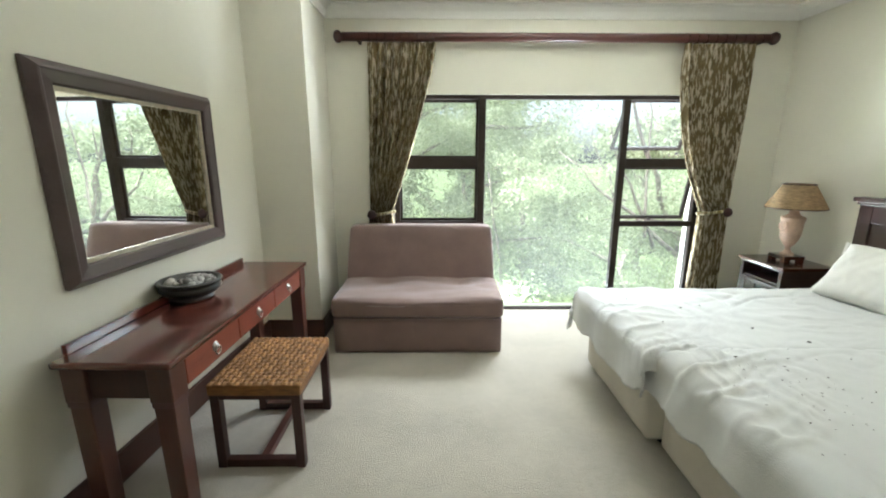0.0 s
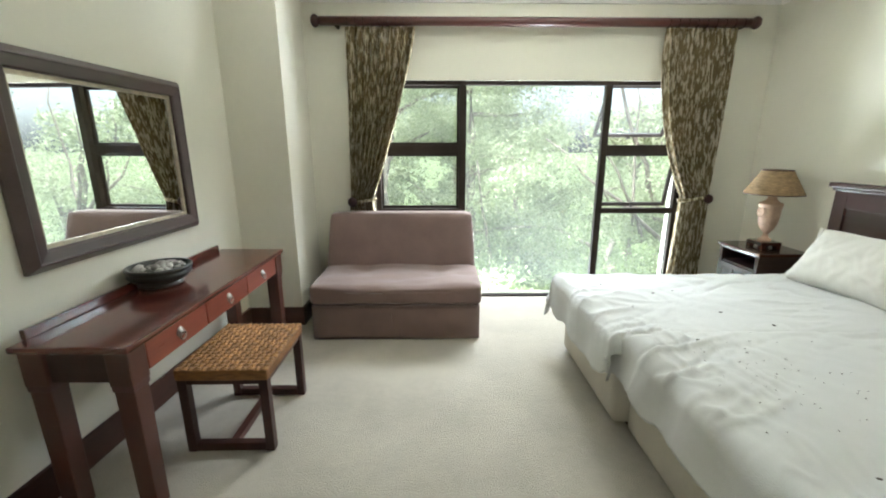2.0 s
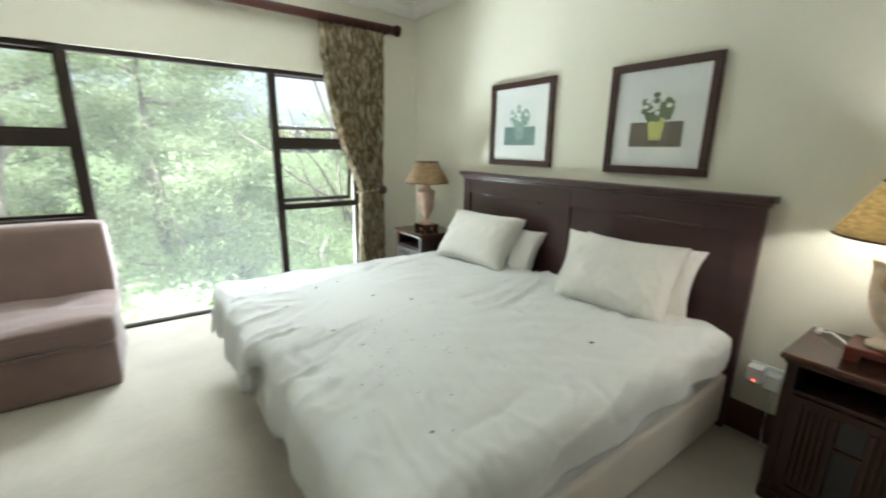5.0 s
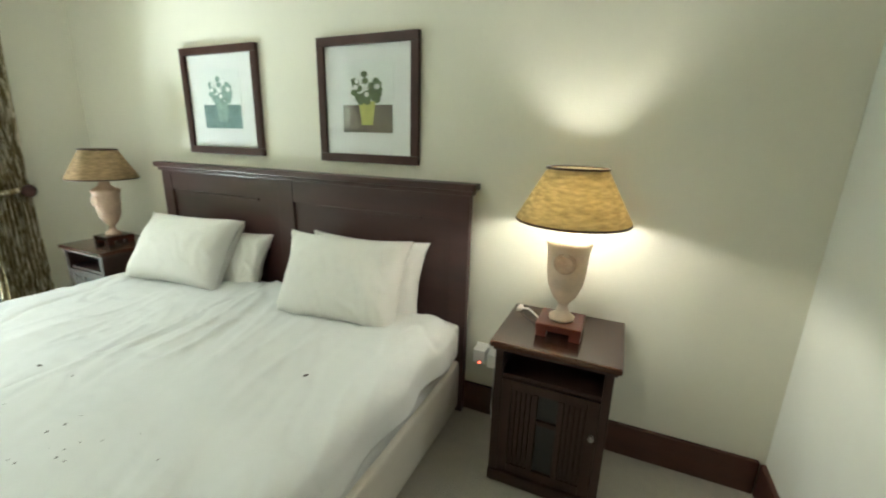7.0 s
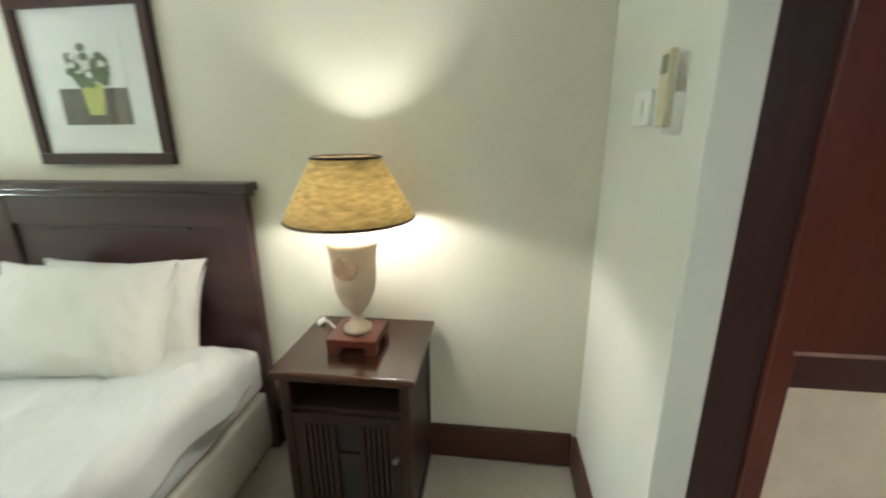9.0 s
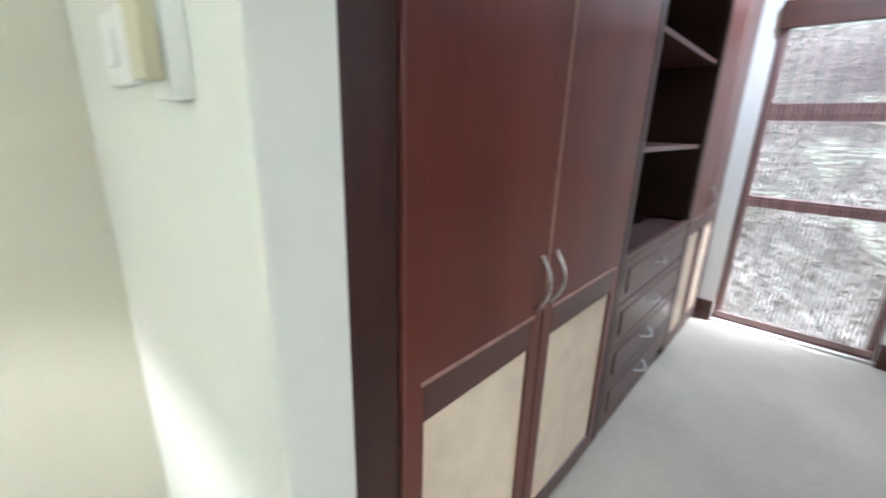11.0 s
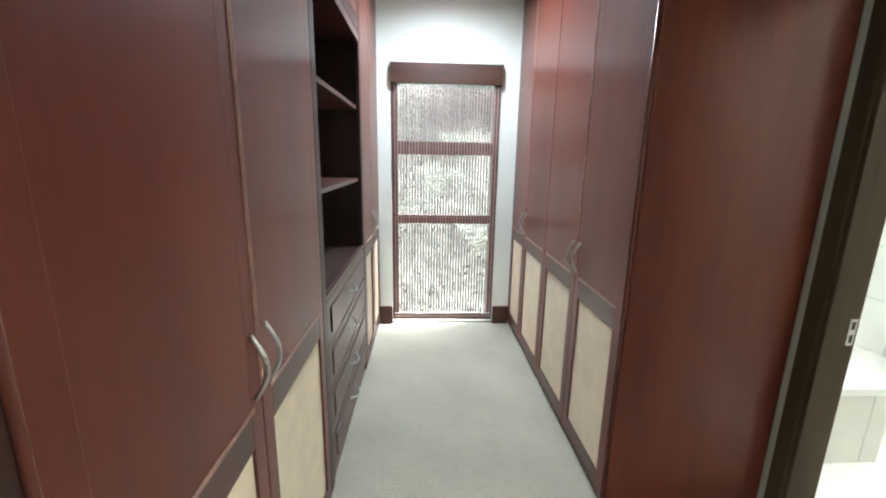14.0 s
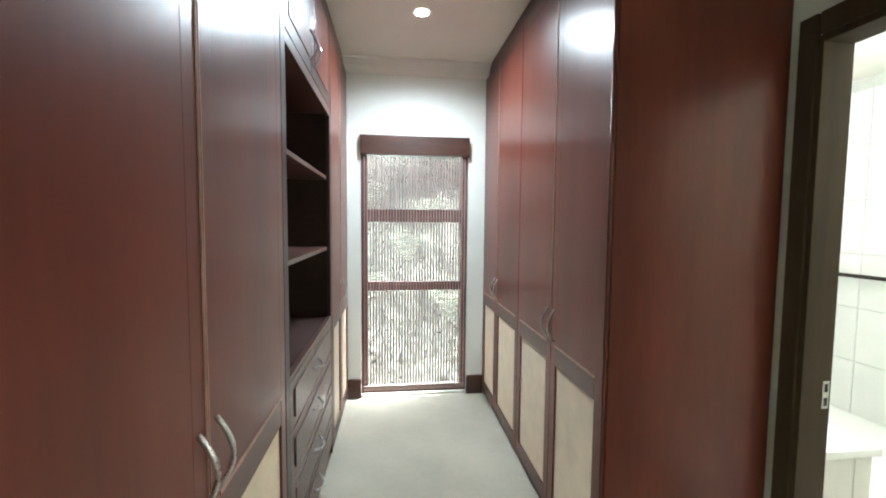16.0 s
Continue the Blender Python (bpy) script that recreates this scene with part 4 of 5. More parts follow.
# ---- pictures ----
def picture(y0, y1, z0, z1, label, art):
    t = thing("picture", (XR, (y0 + y1) / 2, z0), label, "picture", "framed botanical prints")
    f, x = 0.042, XR
    for a in ((y0, y1, z0, z0 + f), (y0, y1, z1 - f, z1), (y0, y0 + f, z0 + f, z1 - f), (y1 - f, y1, z0 + f, z1 - f)):
        part("frame_side", box(x - 0.026, x, *a, b=0.004), DARKWOOD, t)
    part("mount", box(x - 0.010, x - 0.004, y0 + f, y1 - f, z0 + f, z1 - f), PAPER, t, "wide white mount")
    ym, w, h = (y0 + y1) / 2, y1 - y0, z1 - z0
    sheet = part("print_sheet", box(x - 0.012, x - 0.0105, ym - w * 0.26, ym + w * 0.26, z0 + h * 0.24, z0 + h * 0.80), mat("print_paper", (0.72, 0.75, 0.72), 0.8, 0.03), t, "printed sheet")
    art(sheet, x - 0.0125, ym, z0, w, h)
    g = part("glazing", box(x - 0.018, x - 0.016, y0 + f, y1 - f, z0 + f, z1 - f), CLEAR, t, "clear picture glass")
    g.visible_shadow = False


INK_G = mat("print_leaf_green", (0.12, 0.16, 0.08), 0.8, 0.3, 30)
INK_Y = mat("print_yellow_pot", (0.50, 0.52, 0.16), 0.8, 0.1, 20)
INK_B = mat("print_dark_brown", (0.14, 0.12, 0.09), 0.8, 0.2, 20)
INK_T = mat("print_teal_green", (0.22, 0.32, 0.28), 0.8, 0.25, 30)
INK_D = mat("print_teal_dark", (0.14, 0.22, 0.21), 0.8, 0.2, 20)


def art(block, pot, leaf):
    def draw(sheet, x, ym, z0, w, h):
        part("table_block", box(x - 0.0006, x, ym - w * 0.25, ym + w * 0.25, z0 + h * 0.25, z0 + h * 0.47), block, sheet)
        bm = box(x - 0.0014, x - 0.0008, ym - w * 0.085, ym + w * 0.085, z0 + h * 0.31, z0 + h * 0.50)
        for v in bm.verts:
            if v.co.z < z0 + h * 0.4:
                v.co.y = ym + (v.co.y - ym) * 0.65
        part("plant_pot", bm, pot, sheet)
        rnd = random.Random(8)
        bm = bmesh.new()
        for _ in range(34):
            a, r = rnd.uniform(0, 6.28), rnd.random() ** 0.5
            cy, cz = ym + r * w * 0.15 * math.cos(a), z0 + h * (0.59 + 0.12 * r * math.sin(a))
            q = [bm.verts.new((x - 0.0022 - rnd.random() * 0.001, cy + w * 0.035 * math.cos(k * 1.047 + a), cz + w * 0.028 * math.sin(k * 1.047 + a))) for k in range(6)]
            bm.faces.new(q)
        part("plant_leaves", bm, leaf, sheet)
        for k in range(5):
            cy, cz = ym + w * 0.11 * math.cos(k * 1.4 + 0.5), z0 + h * (0.62 + 0.07 * math.sin(k * 1.4 + 0.5))
            bm = bmesh.new()
            bm.faces.new([bm.verts.new((x - 0.0038, cy + w * 0.022 * math.cos(q * 0.785), cz + w * 0.022 * math.sin(q * 0.785))) for q in range(8)])
            part("blossom", bm, PAPER, sheet)
    return draw


picture(4.39, 5.005, 1.245, 1.84, "botanical print in teal tones, dark wooden frame", art(INK_D, INK_T, INK_T))
picture(3.40, 3.975, 1.24, 1.83, "botanical print of a yellow flower pot, dark wooden frame", art(INK_B, INK_Y, INK_G))


# ---- leaf litter on the duvets ----
def litter(name, spots, label):
    bm = bmesh.new()
    rnd = random.Random(31)
    for x, y, z, r in spots:
        k = len(bm.verts)
        bmesh.ops.create_icosphere(bm, subdivisions=1, radius=r)
        bm.verts.ensure_lookup_table()
        a = rnd.uniform(0, 6.28)
        for v in bm.verts[k:]:
            c = v.co * rnd.uniform(0.8, 1.2)
            v.co = Vector((x + c.x * math.cos(a) * 1.6 - c.y * math.sin(a) * 0.7, y + c.x * math.sin(a) * 1.6 + c.y * math.cos(a) * 0.7, z + c.z * 0.5))
    return tagged(part(name, bm, SPECK), label, "litter", kind="stuff")


bpy.context.view_layer.update()
deps = bpy.context.evaluated_depsgraph_get()
rnd = random.Random(12)
spots = []
for k in range(75):
    if k < 9:
        x, y, r = rnd.uniform(2.85, 4.0), rnd.uniform(3.3, 5.1), rnd.uniform(0.005, 0.008)
    else:
        x, y, r = rnd.gauss(3.15, 0.16), rnd.gauss(3.75, 0.22), rnd.uniform(0.0012, 0.0035)
    hit, place, *_ = scene.ray_cast(deps, Vector((x, y, 1.2)), Vector((0, 0, -1)))
    if hit and place.z > 0.45:
        spots.append((x, y, place.z + r * 0.3, r))
litter("leaf_litter", spots, "dark dry leaf bits scattered over the white duvets")


# ---- dressing room ----
LX, RX = 4.195, 3.10


def handle(p, face, parent, up=True, length=0.15):
    """A bow handle; face is the outward x direction."""
    pts = []
    for k in range(11):
        u = k / 10
        bow = 0.032 * math.sin(math.pi * u)
        s = (u - 0.5) * length
        pts.append((p[0] + face * (0.002 + bow), p[1] + (0 if up else s), p[2] + (s if up else -0.012 * math.sin(math.pi * u))))
    return part("handle", tube(pts, 0.0055, 8), STEEL, parent, "curved brushed steel handle", True)


def door(x, y0, y1, z0, z1, face, parent, mid=0.80, hy=None):
    """A tall framed door: wood panel above, cane panel below, meeting at the mid rail."""
    y0, y1 = min(y0, y1) + 0.003, max(y0, y1) - 0.003
    d = new("door")
    d.parent = parent
    d.matrix_basis = Matrix.Translation(Vector((x, y0, z0)) - parent.location)
    xa, xb = sorted((x, x - face * 0.02))
    st = 0.054
    part("stile", box(xa, xb, y0, y0 + st, z0, z1, b=0.0012), MAHOG, d)
    part("stile", box(xa, xb, y1 - st, y1, z0, z1, b=0.0012), MAHOG, d)
    part("bottom_rail", box(xa, xb, y0 + st, y1 - st, z0, z0 + 0.075, b=0.003), DARKX, d)
    part("mid_rail", box(xa, xb, y0 + st, y1 - st, mid - 0.04, mid + 0.05, b=0.003), DARKX, d)
    part("top_rail", box(xa, xb, y0 + st, y1 - st, z1 - 0.07, z1, b=0.003), DARKX, d)
    xp, xq = sorted((x - face * 0.0004, x - face * 0.018))
    part("wood_panel", box(xp, xq, y0 + st - 0.002, y1 - st + 0.002, mid + 0.05, z1 - 0.07), MAHOG, d, "glossy red mahogany panel")
    c = part("cane_panel", box(*sorted((x - face * 0.008, x - face * 0.018)), y0 + st - 0.002, y1 - st + 0.002, z0 + 0.075, mid - 0.04), CANE_W, d, "woven natural cane panel")
    lip = part("panel_bead", box(*sorted((x + face * 0.003, x - face * 0.003)), y0 + st - 0.01, y1 - st + 0.01, mid + 0.047, mid + 0.056, b=0.001), EDGE_PALE, d, "worn edge bead, its highlight put into the pale colour")
    if hy is not None:
        ye = y0 if hy < (y0 + y1) / 2 else y1
        part("edge_bead", box(*sorted((x + face * 0.003, x - face * 0.004)), ye - 0.003 if ye == y1 else ye, ye if ye == y1 else ye + 0.003, mid + 0.06, z1 - 0.02), EDGE_PALE, d)
        handle((x, hy, 0.945), face, d)
    return d


def cane_mat():
    m = mat("cane_webbing", (0.80, 0.67, 0.51), 0.65, 0.08, 10, 0.0)
    n, l = m.node_tree.nodes, m.node_tree.links
    p = n["Principled BSDF"]
    co = n.new("ShaderNodeTexCoord")
    hs = []
    for ax in ("Y", "Z"):
        w = n.new("ShaderNodeTexWave")
        w.bands_direction = ax
        w.inputs["Scale"].default_value = 55
        w.inputs["Distortion"].default_value = 0.4
        l.new(co.outputs["Object"], w.inputs["Vector"])
        hs.append(w)
    mu = n.new("ShaderNodeMath")
    mu.operation = "MULTIPLY"
    l.new(hs[0].outputs[1], mu.inputs[0])
    l.new(hs[1].outputs[1], mu.inputs[1])
    bp = n.new("ShaderNodeBump")
    bp.inputs["Strength"].default_value, bp.inputs["Distance"].default_value = 0.5, 0.004
    l.new(mu.outputs[0], bp.inputs["Height"])
    l.new(bp.outputs[0], p.inputs["Normal"])
    return m


CANE_W = cane_mat()


def carcass(t, face, x, y0, y1, depth=0.5, skin=None):
    """Body of a cabinet whose front lies at x."""
    xb = x - face * depth
    skin = skin or MAHOG
    y0, y1 = min(y0, y1), max(y0, y1)
    fx = x - face * 0.021
    part("side_panel", box(*sorted((fx, xb)), y0, y0 + 0.018, 0.0, 2.56, b=0.002), skin, t)
    part("side_panel", box(*sorted((fx, xb)), y1 - 0.018, y1, 0.0, 2.56, b=0.002), skin, t)
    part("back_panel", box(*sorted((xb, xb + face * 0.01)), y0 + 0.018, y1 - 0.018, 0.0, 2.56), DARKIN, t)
    part("plinth", box(*sorted((fx, fx - face * 0.02)), y0 + 0.018, y1 - 0.018, 0.0, 0.05), DARKX, t)
    part("top_panel", box(*sorted((fx, xb)), y0 + 0.018, y1 - 0.018, 2.54, 2.56), DARKX, t)
    part("fascia", box(*sorted((fx, fx - face * 0.02)), y0, y1, 2.56, ZC - 0.002), DARKX, t)


def wardrobe(face, x, ys, label, depth=0.5):
    y0, y1 = ys[-1], ys[0]
    t = thing("wardrobe", (x - face * depth / 2, (y0 + y1) / 2, 0), label, "wardrobe", "built-in wardrobes")
    carcass(t, face, x, y0, y1, depth)
    ym = ys[1]
    door(x, ys[0], ym, 0.045, 2.555, face, t, hy=ym + 0.038)
    door(x, ym, ys[2], 0.045, 2.555, face, t, hy=ym - 0.038)
    return t


a = wardrobe(-1, LX, (1.545, 1.035, 0.465), "tall mahogany wardrobe with cane lower panels, beside the nib wall")
part("filler_stile", box(LX + 0.002, LX + 0.03, 1.546, 1.752, 0.0, ZC - 0.002, b=0.004), DARKWOOD, a, "dark end stile")
part("corner_bead", tube([(LX, 1.546, 0.0), (LX, 1.546, 2.56)], 0.006, 8), MAHOG, a, "", True)
wardrobe(-1, LX, (-0.60, -1.005, EY + 0.004), "tall mahogany wardrobe with cane lower panels, at the window end")
b = wardrobe(1, RX, (0.51, 0.033, -0.475), "tall mahogany wardrobe with cane lower panels, next to the bathroom door", 0.674)
part("corner_bead", tube([(RX - 0.004, 0.512, 0.0), (RX - 0.004, 0.512, 2.56)], 0.007, 8), MAHOG, b, "", True)
wardrobe(1, RX, (-0.477, -0.99, EY + 0.004), "tall mahogany wardrobe with cane lower panels, beside the narrow window", 0.66)


def shelf_unit():
    y0, y1 = -0.597, 0.462
    t = thing("shelf_unit", (LX + 0.25, (y0 + y1) / 2, 0), "open mahogany shelf unit over four drawers, shelves empty", "shelf unit", "built-in wardrobes")
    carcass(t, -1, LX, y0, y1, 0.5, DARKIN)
    for a in ((y0, y0 + 0.05), (y1 - 0.058, y1)):
        part("face_stile", box(LX, LX + 0.021, *a, 0.045, 2.555, b=0.003), DARKWOOD, t)
    for z, r in ((0.862, 0.010), (2.03, 0.022)):
        part("face_rail", box(LX, LX + 0.021, y0 + 0.05, y1 - 0.05, z - r, z + r, b=0.002), DARKX, t)
    for z in (0.850, 1.262, 1.665, 2.035):
        # lowest board takes the dark tone too, for the shade inside the opening
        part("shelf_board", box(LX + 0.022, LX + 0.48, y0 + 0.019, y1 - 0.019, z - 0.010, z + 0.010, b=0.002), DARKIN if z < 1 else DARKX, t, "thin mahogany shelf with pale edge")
    h = 0.188
    for i in range(4):
        z0 = 0.10 + i * h
        d = part("drawer_front", box(LX - 0.0, LX + 0.021, y0 + 0.053, y1 - 0.053, z0 + 0.004, z0 + h - 0.004, b=0.004), DARKX, t, "dark wooden drawer front")
        part("drawer_panel", box(LX - 0.006, LX, y0 + 0.11, y1 - 0.11, z0 + 0.04, z0 + h - 0.04, b=0.003), DARKX, d)
        handle((LX - 0.006, -0.03, z0 + h / 2 + 0.014), -1, d, up=False, length=0.13)
    ym = -0.05
    for a, b, hy in ((y0 + 0.052, ym, ym - 0.04), (ym, y1 - 0.052, ym + 0.04)):
        d = part("top_door", box(LX, LX + 0.02, a + 0.002, b - 0.002, 2.056, 2.552, b=0.003), DARKWOOD, t, "small upper cupboard door")
        part("top_door_panel", box(LX - 0.004, LX, a + 0.06, b - 0.06, 2.115, 2.49, b=0.003), MAHOG, d)
        handle((LX, hy, 2.17), -1, d, True, 0.13)


shelf_unit()

# ---- blind on the narrow window ----
bl = thing("bamboo_blind", ((EX0 + EX1) / 2, EY + 0.03, 0.05), "drawn split-bamboo blind with brown pelmet over the window", "blind")
BAMB = mat("brown_bamboo", (0.34, 0.23, 0.205), 0.6, 0.3, 12, 0.2, 100, stretch=(1, 1, 6), random_tint=0.25)
part("pelmet", box(EX0 - 0.0, EX1 + 0.0, EY + 0.004, EY + 0.05, 1.94, EZ - 0.002, b=0.004), SKIRT, bl, "plain brown wooden pelmet")
part("bottom_bar", box(EX0 + 0.02, EX1 - 0.02, EY + 0.016, EY + 0.032, 0.06, 0.10, b=0.004), BAMB, bl)
sm = bpy.data.meshes.new("slat")
bm = box(-0.0050, 0.0050, -0.0015, 0.0015, 0.10, 1.926)
bm.to_mesh(sm), bm.free()
sm.materials.append(BAMB)
nsl = 36
for k in range(nsl):
    o = new("slat", sm)
    o.parent = bl
    o.matrix_basis = Matrix.Translation(Vector((EX0 + 0.03 + (EX1 - EX0 - 0.06) * k / (nsl - 1), EY + 0.024, 0)) - bl.location)
for k in range(30):
    z = 0.14 + k * 0.06
    part("cord", box(EX0 + 0.025, EX1 - 0.025, EY + 0.0275, EY + 0.0295, z, z + 0.002), BAMB, bl)

# ---- downlight ----
dl = thing("ceiling_downlight", (3.67, -0.65, ZC), "round recessed ceiling downlight, switched on", "ceiling light")
part("trim_ring", lathe([(0.035, 0.0), (0.05, -0.006), (0.055, 0.0)], 28, (3.67, -0.65, ZC)), PLASTIC, dl, "", True)
o = part("lens", cyl(bmesh.new(), (3.67, -0.65, ZC - 0.004), (3.67, -0.65, ZC - 0.001), 0.034, n=24), emitter("lit_downlight", (0.95, 0.98, 1.0), 40), dl)

# ---- wall fittings ----
sw = thing("light_switch", (4.36, 1.833, 1.36), "square white plastic light switch plate", "light switch")
part("plate", box(4.305, 4.42, 1.833, 1.845, 1.36, 1.44, b=0.003), PLASTIC, sw)
part("rocker", box(4.34, 4.385, 1.845, 1.850, 1.38, 1.42, b=0.002), PLASTIC, sw)
rc = thing("remote_control", (4.175, 1.833, 1.34), "cream air conditioner remote in its wall holder", "remote control")
part("holder", box(4.145, 4.20, 1.833, 1.852, 1.34, 1.42, b=0.003), PLASTIC, rc)
r = part("remote_body", box(4.15, 4.195, 1.853, 1.868, 1.355, 1.50, b=0.004), mat("cream_plastic", (0.62, 0.58, 0.42), 0.4, 0.03), rc)
part("display", box(4.157, 4.188, 1.868, 1.8695, 1.455, 1.49), mat("dark_lcd", (0.10, 0.12, 0.07), 0.3, 0.1), r, "dark green display")
so = thing("wall_socket", (XR, 3.0, 0.30), "white double wall socket with plugs by the bed", "socket")
part("plate", box(XR - 0.012, XR, 2.925, 3.065, 0.30, 0.39, b=0.003), PLASTIC, so)
pl = part("plug", box(XR - 0.075, XR - 0.013, 2.998, 3.06, 0.315, 0.385, b=0.006), PLASTIC, so)
part("adaptor", box(XR - 0.07, XR - 0.013, 2.93, 2.99, 0.30, 0.37, b=0.006), PLASTIC, so)
part("indicator", box(XR - 0.0765, XR - 0.0745, 3.02, 3.03, 0.318, 0.326), emitter("red_indicator", (1.0, 0.1, 0.05), 2), pl, "red indicator light")
cb = thing("power_cable", (XR - 0.03, 3.0, 0.05), "thin white power cable from the socket to the lamp", "cable")
pts = [(XR - 0.05, 2.955, 0.30), (XR - 0.055, 2.955, 0.2), (XR - 0.05, 2.96, 0.08), (XR - 0.06, 2.95, 0.02), (XR - 0.05, 2.92, 0.008), (XR - 0.025, 2.895, 0.08), (XR - 0.022, 2.88, 0.4)]
part("flex", tube(pts, 0.0035, 6), PLASTIC, cb, "", True)
cb2 = thing("lamp_switch_cord", (4.56, 2.8, 0.64), "white lamp flex with inline switch on the nightstand", "cable")
pts = [(4.52, 2.72, 0.645), (4.56, 2.76, 0.66), (4.60, 2.80, 0.666), (4.63, 2.84, 0.65), (4.65, 2.85, 0.645)]
part("flex", tube(pts, 0.004, 6), PLASTIC, cb2, "", True)
part("inline_switch", box(4.61, 4.66, 2.835, 2.855, 0.641, 0.657, b=0.005), PLASTIC, cb2)

# ---- bathroom doorway and what shows behind it ----
dw = tagged(new("door_1"), "dark timber bathroom door frame with a steel strike plate", "door frame", kind="structure")
for a in ((2.401, 2.42, 0.53, 0.592, 0, 2.13), (2.401, 2.42, 1.358, 1.43, 0, 2.13), (2.401, 2.42, 0.602, 1.358, 2.055, 2.13)):
    part("architrave", box(*a, b=0.004), DOORWOOD, dw)
for a in ((2.29, 2.41, 0.585, 0.61, 0, 2.055), (2.29, 2.41, 1.335, 1.36, 0, 2.055), (2.29, 2.41, 0.61, 1.335, 2.03, 2.055)):
    part("jamb", box(*a, b=0.003), DOORWOOD, dw)
st = part("strike_plate", box(2.300, 2.325, 0.61, 0.6125, 0.765, 0.865, b=0.001), STEEL, dw, "brushed steel strike plate")
part("latch_hole", box(2.306, 2.319, 0.6126, 0.6132, 0.775, 0.805), BLACK, st)
part("latch_hole", box(2.306, 2.319, 0.6126, 0.6132, 0.825, 0.855), BLACK, st)

structure("floor_bathroom", box(0.4, 2.28, -1.4, 1.68, -0.12, 0.005), TILE, "pale tiled bathroom floor", "floor")
structure("wall_bathroom_west", box(0.3, 0.4, -1.4, 1.68, 0, ZC), GROUT, "tiled bathroom wall", "wall")
structure("wall_bathroom_south", box(0.4, 2.28, -1.5, -1.4, 0, ZC), GROUT, "tiled bathroom wall", "wall")
wt = [o for o in scene.objects if o.name in ("wall_bathroom_west", "wall_bathroom_south")]
structure("ceiling_bathroom", box(0.3, 2.28, -1.5, 1.68, 2.5, 2.6), CEIL, "white bathroom ceiling", "ceiling")
tm = bpy.data.meshes.new("tile")
bm = box(-0.148, 0.148, -0.006, 0.006, -0.198, 0.198, b=0.003)
bm.to_mesh(tm), bm.free()
tm.materials.append(TILE)
for wall, n, f in ((wt[0] if wt[0].name.endswith("west") else wt[1], 10, lambda k, z: pose(0.402, 1.52 - k * 0.302, z, 0, 0, 90)),
                   (wt[0] if wt[0].name.endswith("south") else wt[1], 6, lambda k, z: pose(0.56 + k * 0.302, -1.398, z))):
    for k in range(n):
        for r in range(6):
            o = new("tile", tm)
            o.parent = wall
            o.matrix_basis = f(k, 0.205 + r * 0.402)
va = thing("bathroom_vanity", (2.0, 0.0, 0), "low white vanity box with a pale stone top", "vanity")
part("body", box(1.655, 2.27, -0.28, 0.30, 0.005, 0.37, b=0.004), mat("vanity_white", (0.70, 0.68, 0.64), 0.5, 0.03), va)
part("stone_top", box(1.63, 2.275, -0.30, 0.32, 0.371, 0.41, b=0.006), PLASTIC, va, "white stone top")
part("groove", box(1.745, 1.751, 0.298, 0.302, 0.01, 0.365), GROUT, va)
tr = thing("towel_rail", (0.45, -0.5, 1.05), "dark metal rail on the tiled bathroom wall", "towel rail")
part("bar", tube([(0.45, -1.2, 1.05), (0.45, 0.2, 1.05)], 0.014, 10), FRAME, tr, "", True)
for y in (-1.1, 0.1):
    part("rail_bracket", cyl(bmesh.new(), (0.40, y, 1.05), (0.45, y, 1.05), 0.01), FRAME, tr)


# ---- outside ----
gm = bmesh.new()
n = 60
gg = []
for i in range(n + 1):
    row = []
    for j in range(n + 1):
        x, y = -300 + 600 * i / n, -300 + 600 * j / n
        row.append(gm.verts.new((x, y, -2.8 + 0.2 * noise.noise(Vector((x * 0.1, y * 0.1, 0))))))
    gg.append(row)
for i in range(n):
    for j in range(n):
        gm.faces.new((gg[i][j], gg[i + 1][j], gg[i + 1][j + 1], gg[i][j + 1]))
structure("ground", gm, GRASS, "overgrown leafy garden ground below the windows", "ground")
structure("wall_outside_base", box(XL - 0.2, 5.1, EY - 0.2, YW + 0.2, -2.9, -0.121), RENDER, "rendered lower storey wall", "wall")


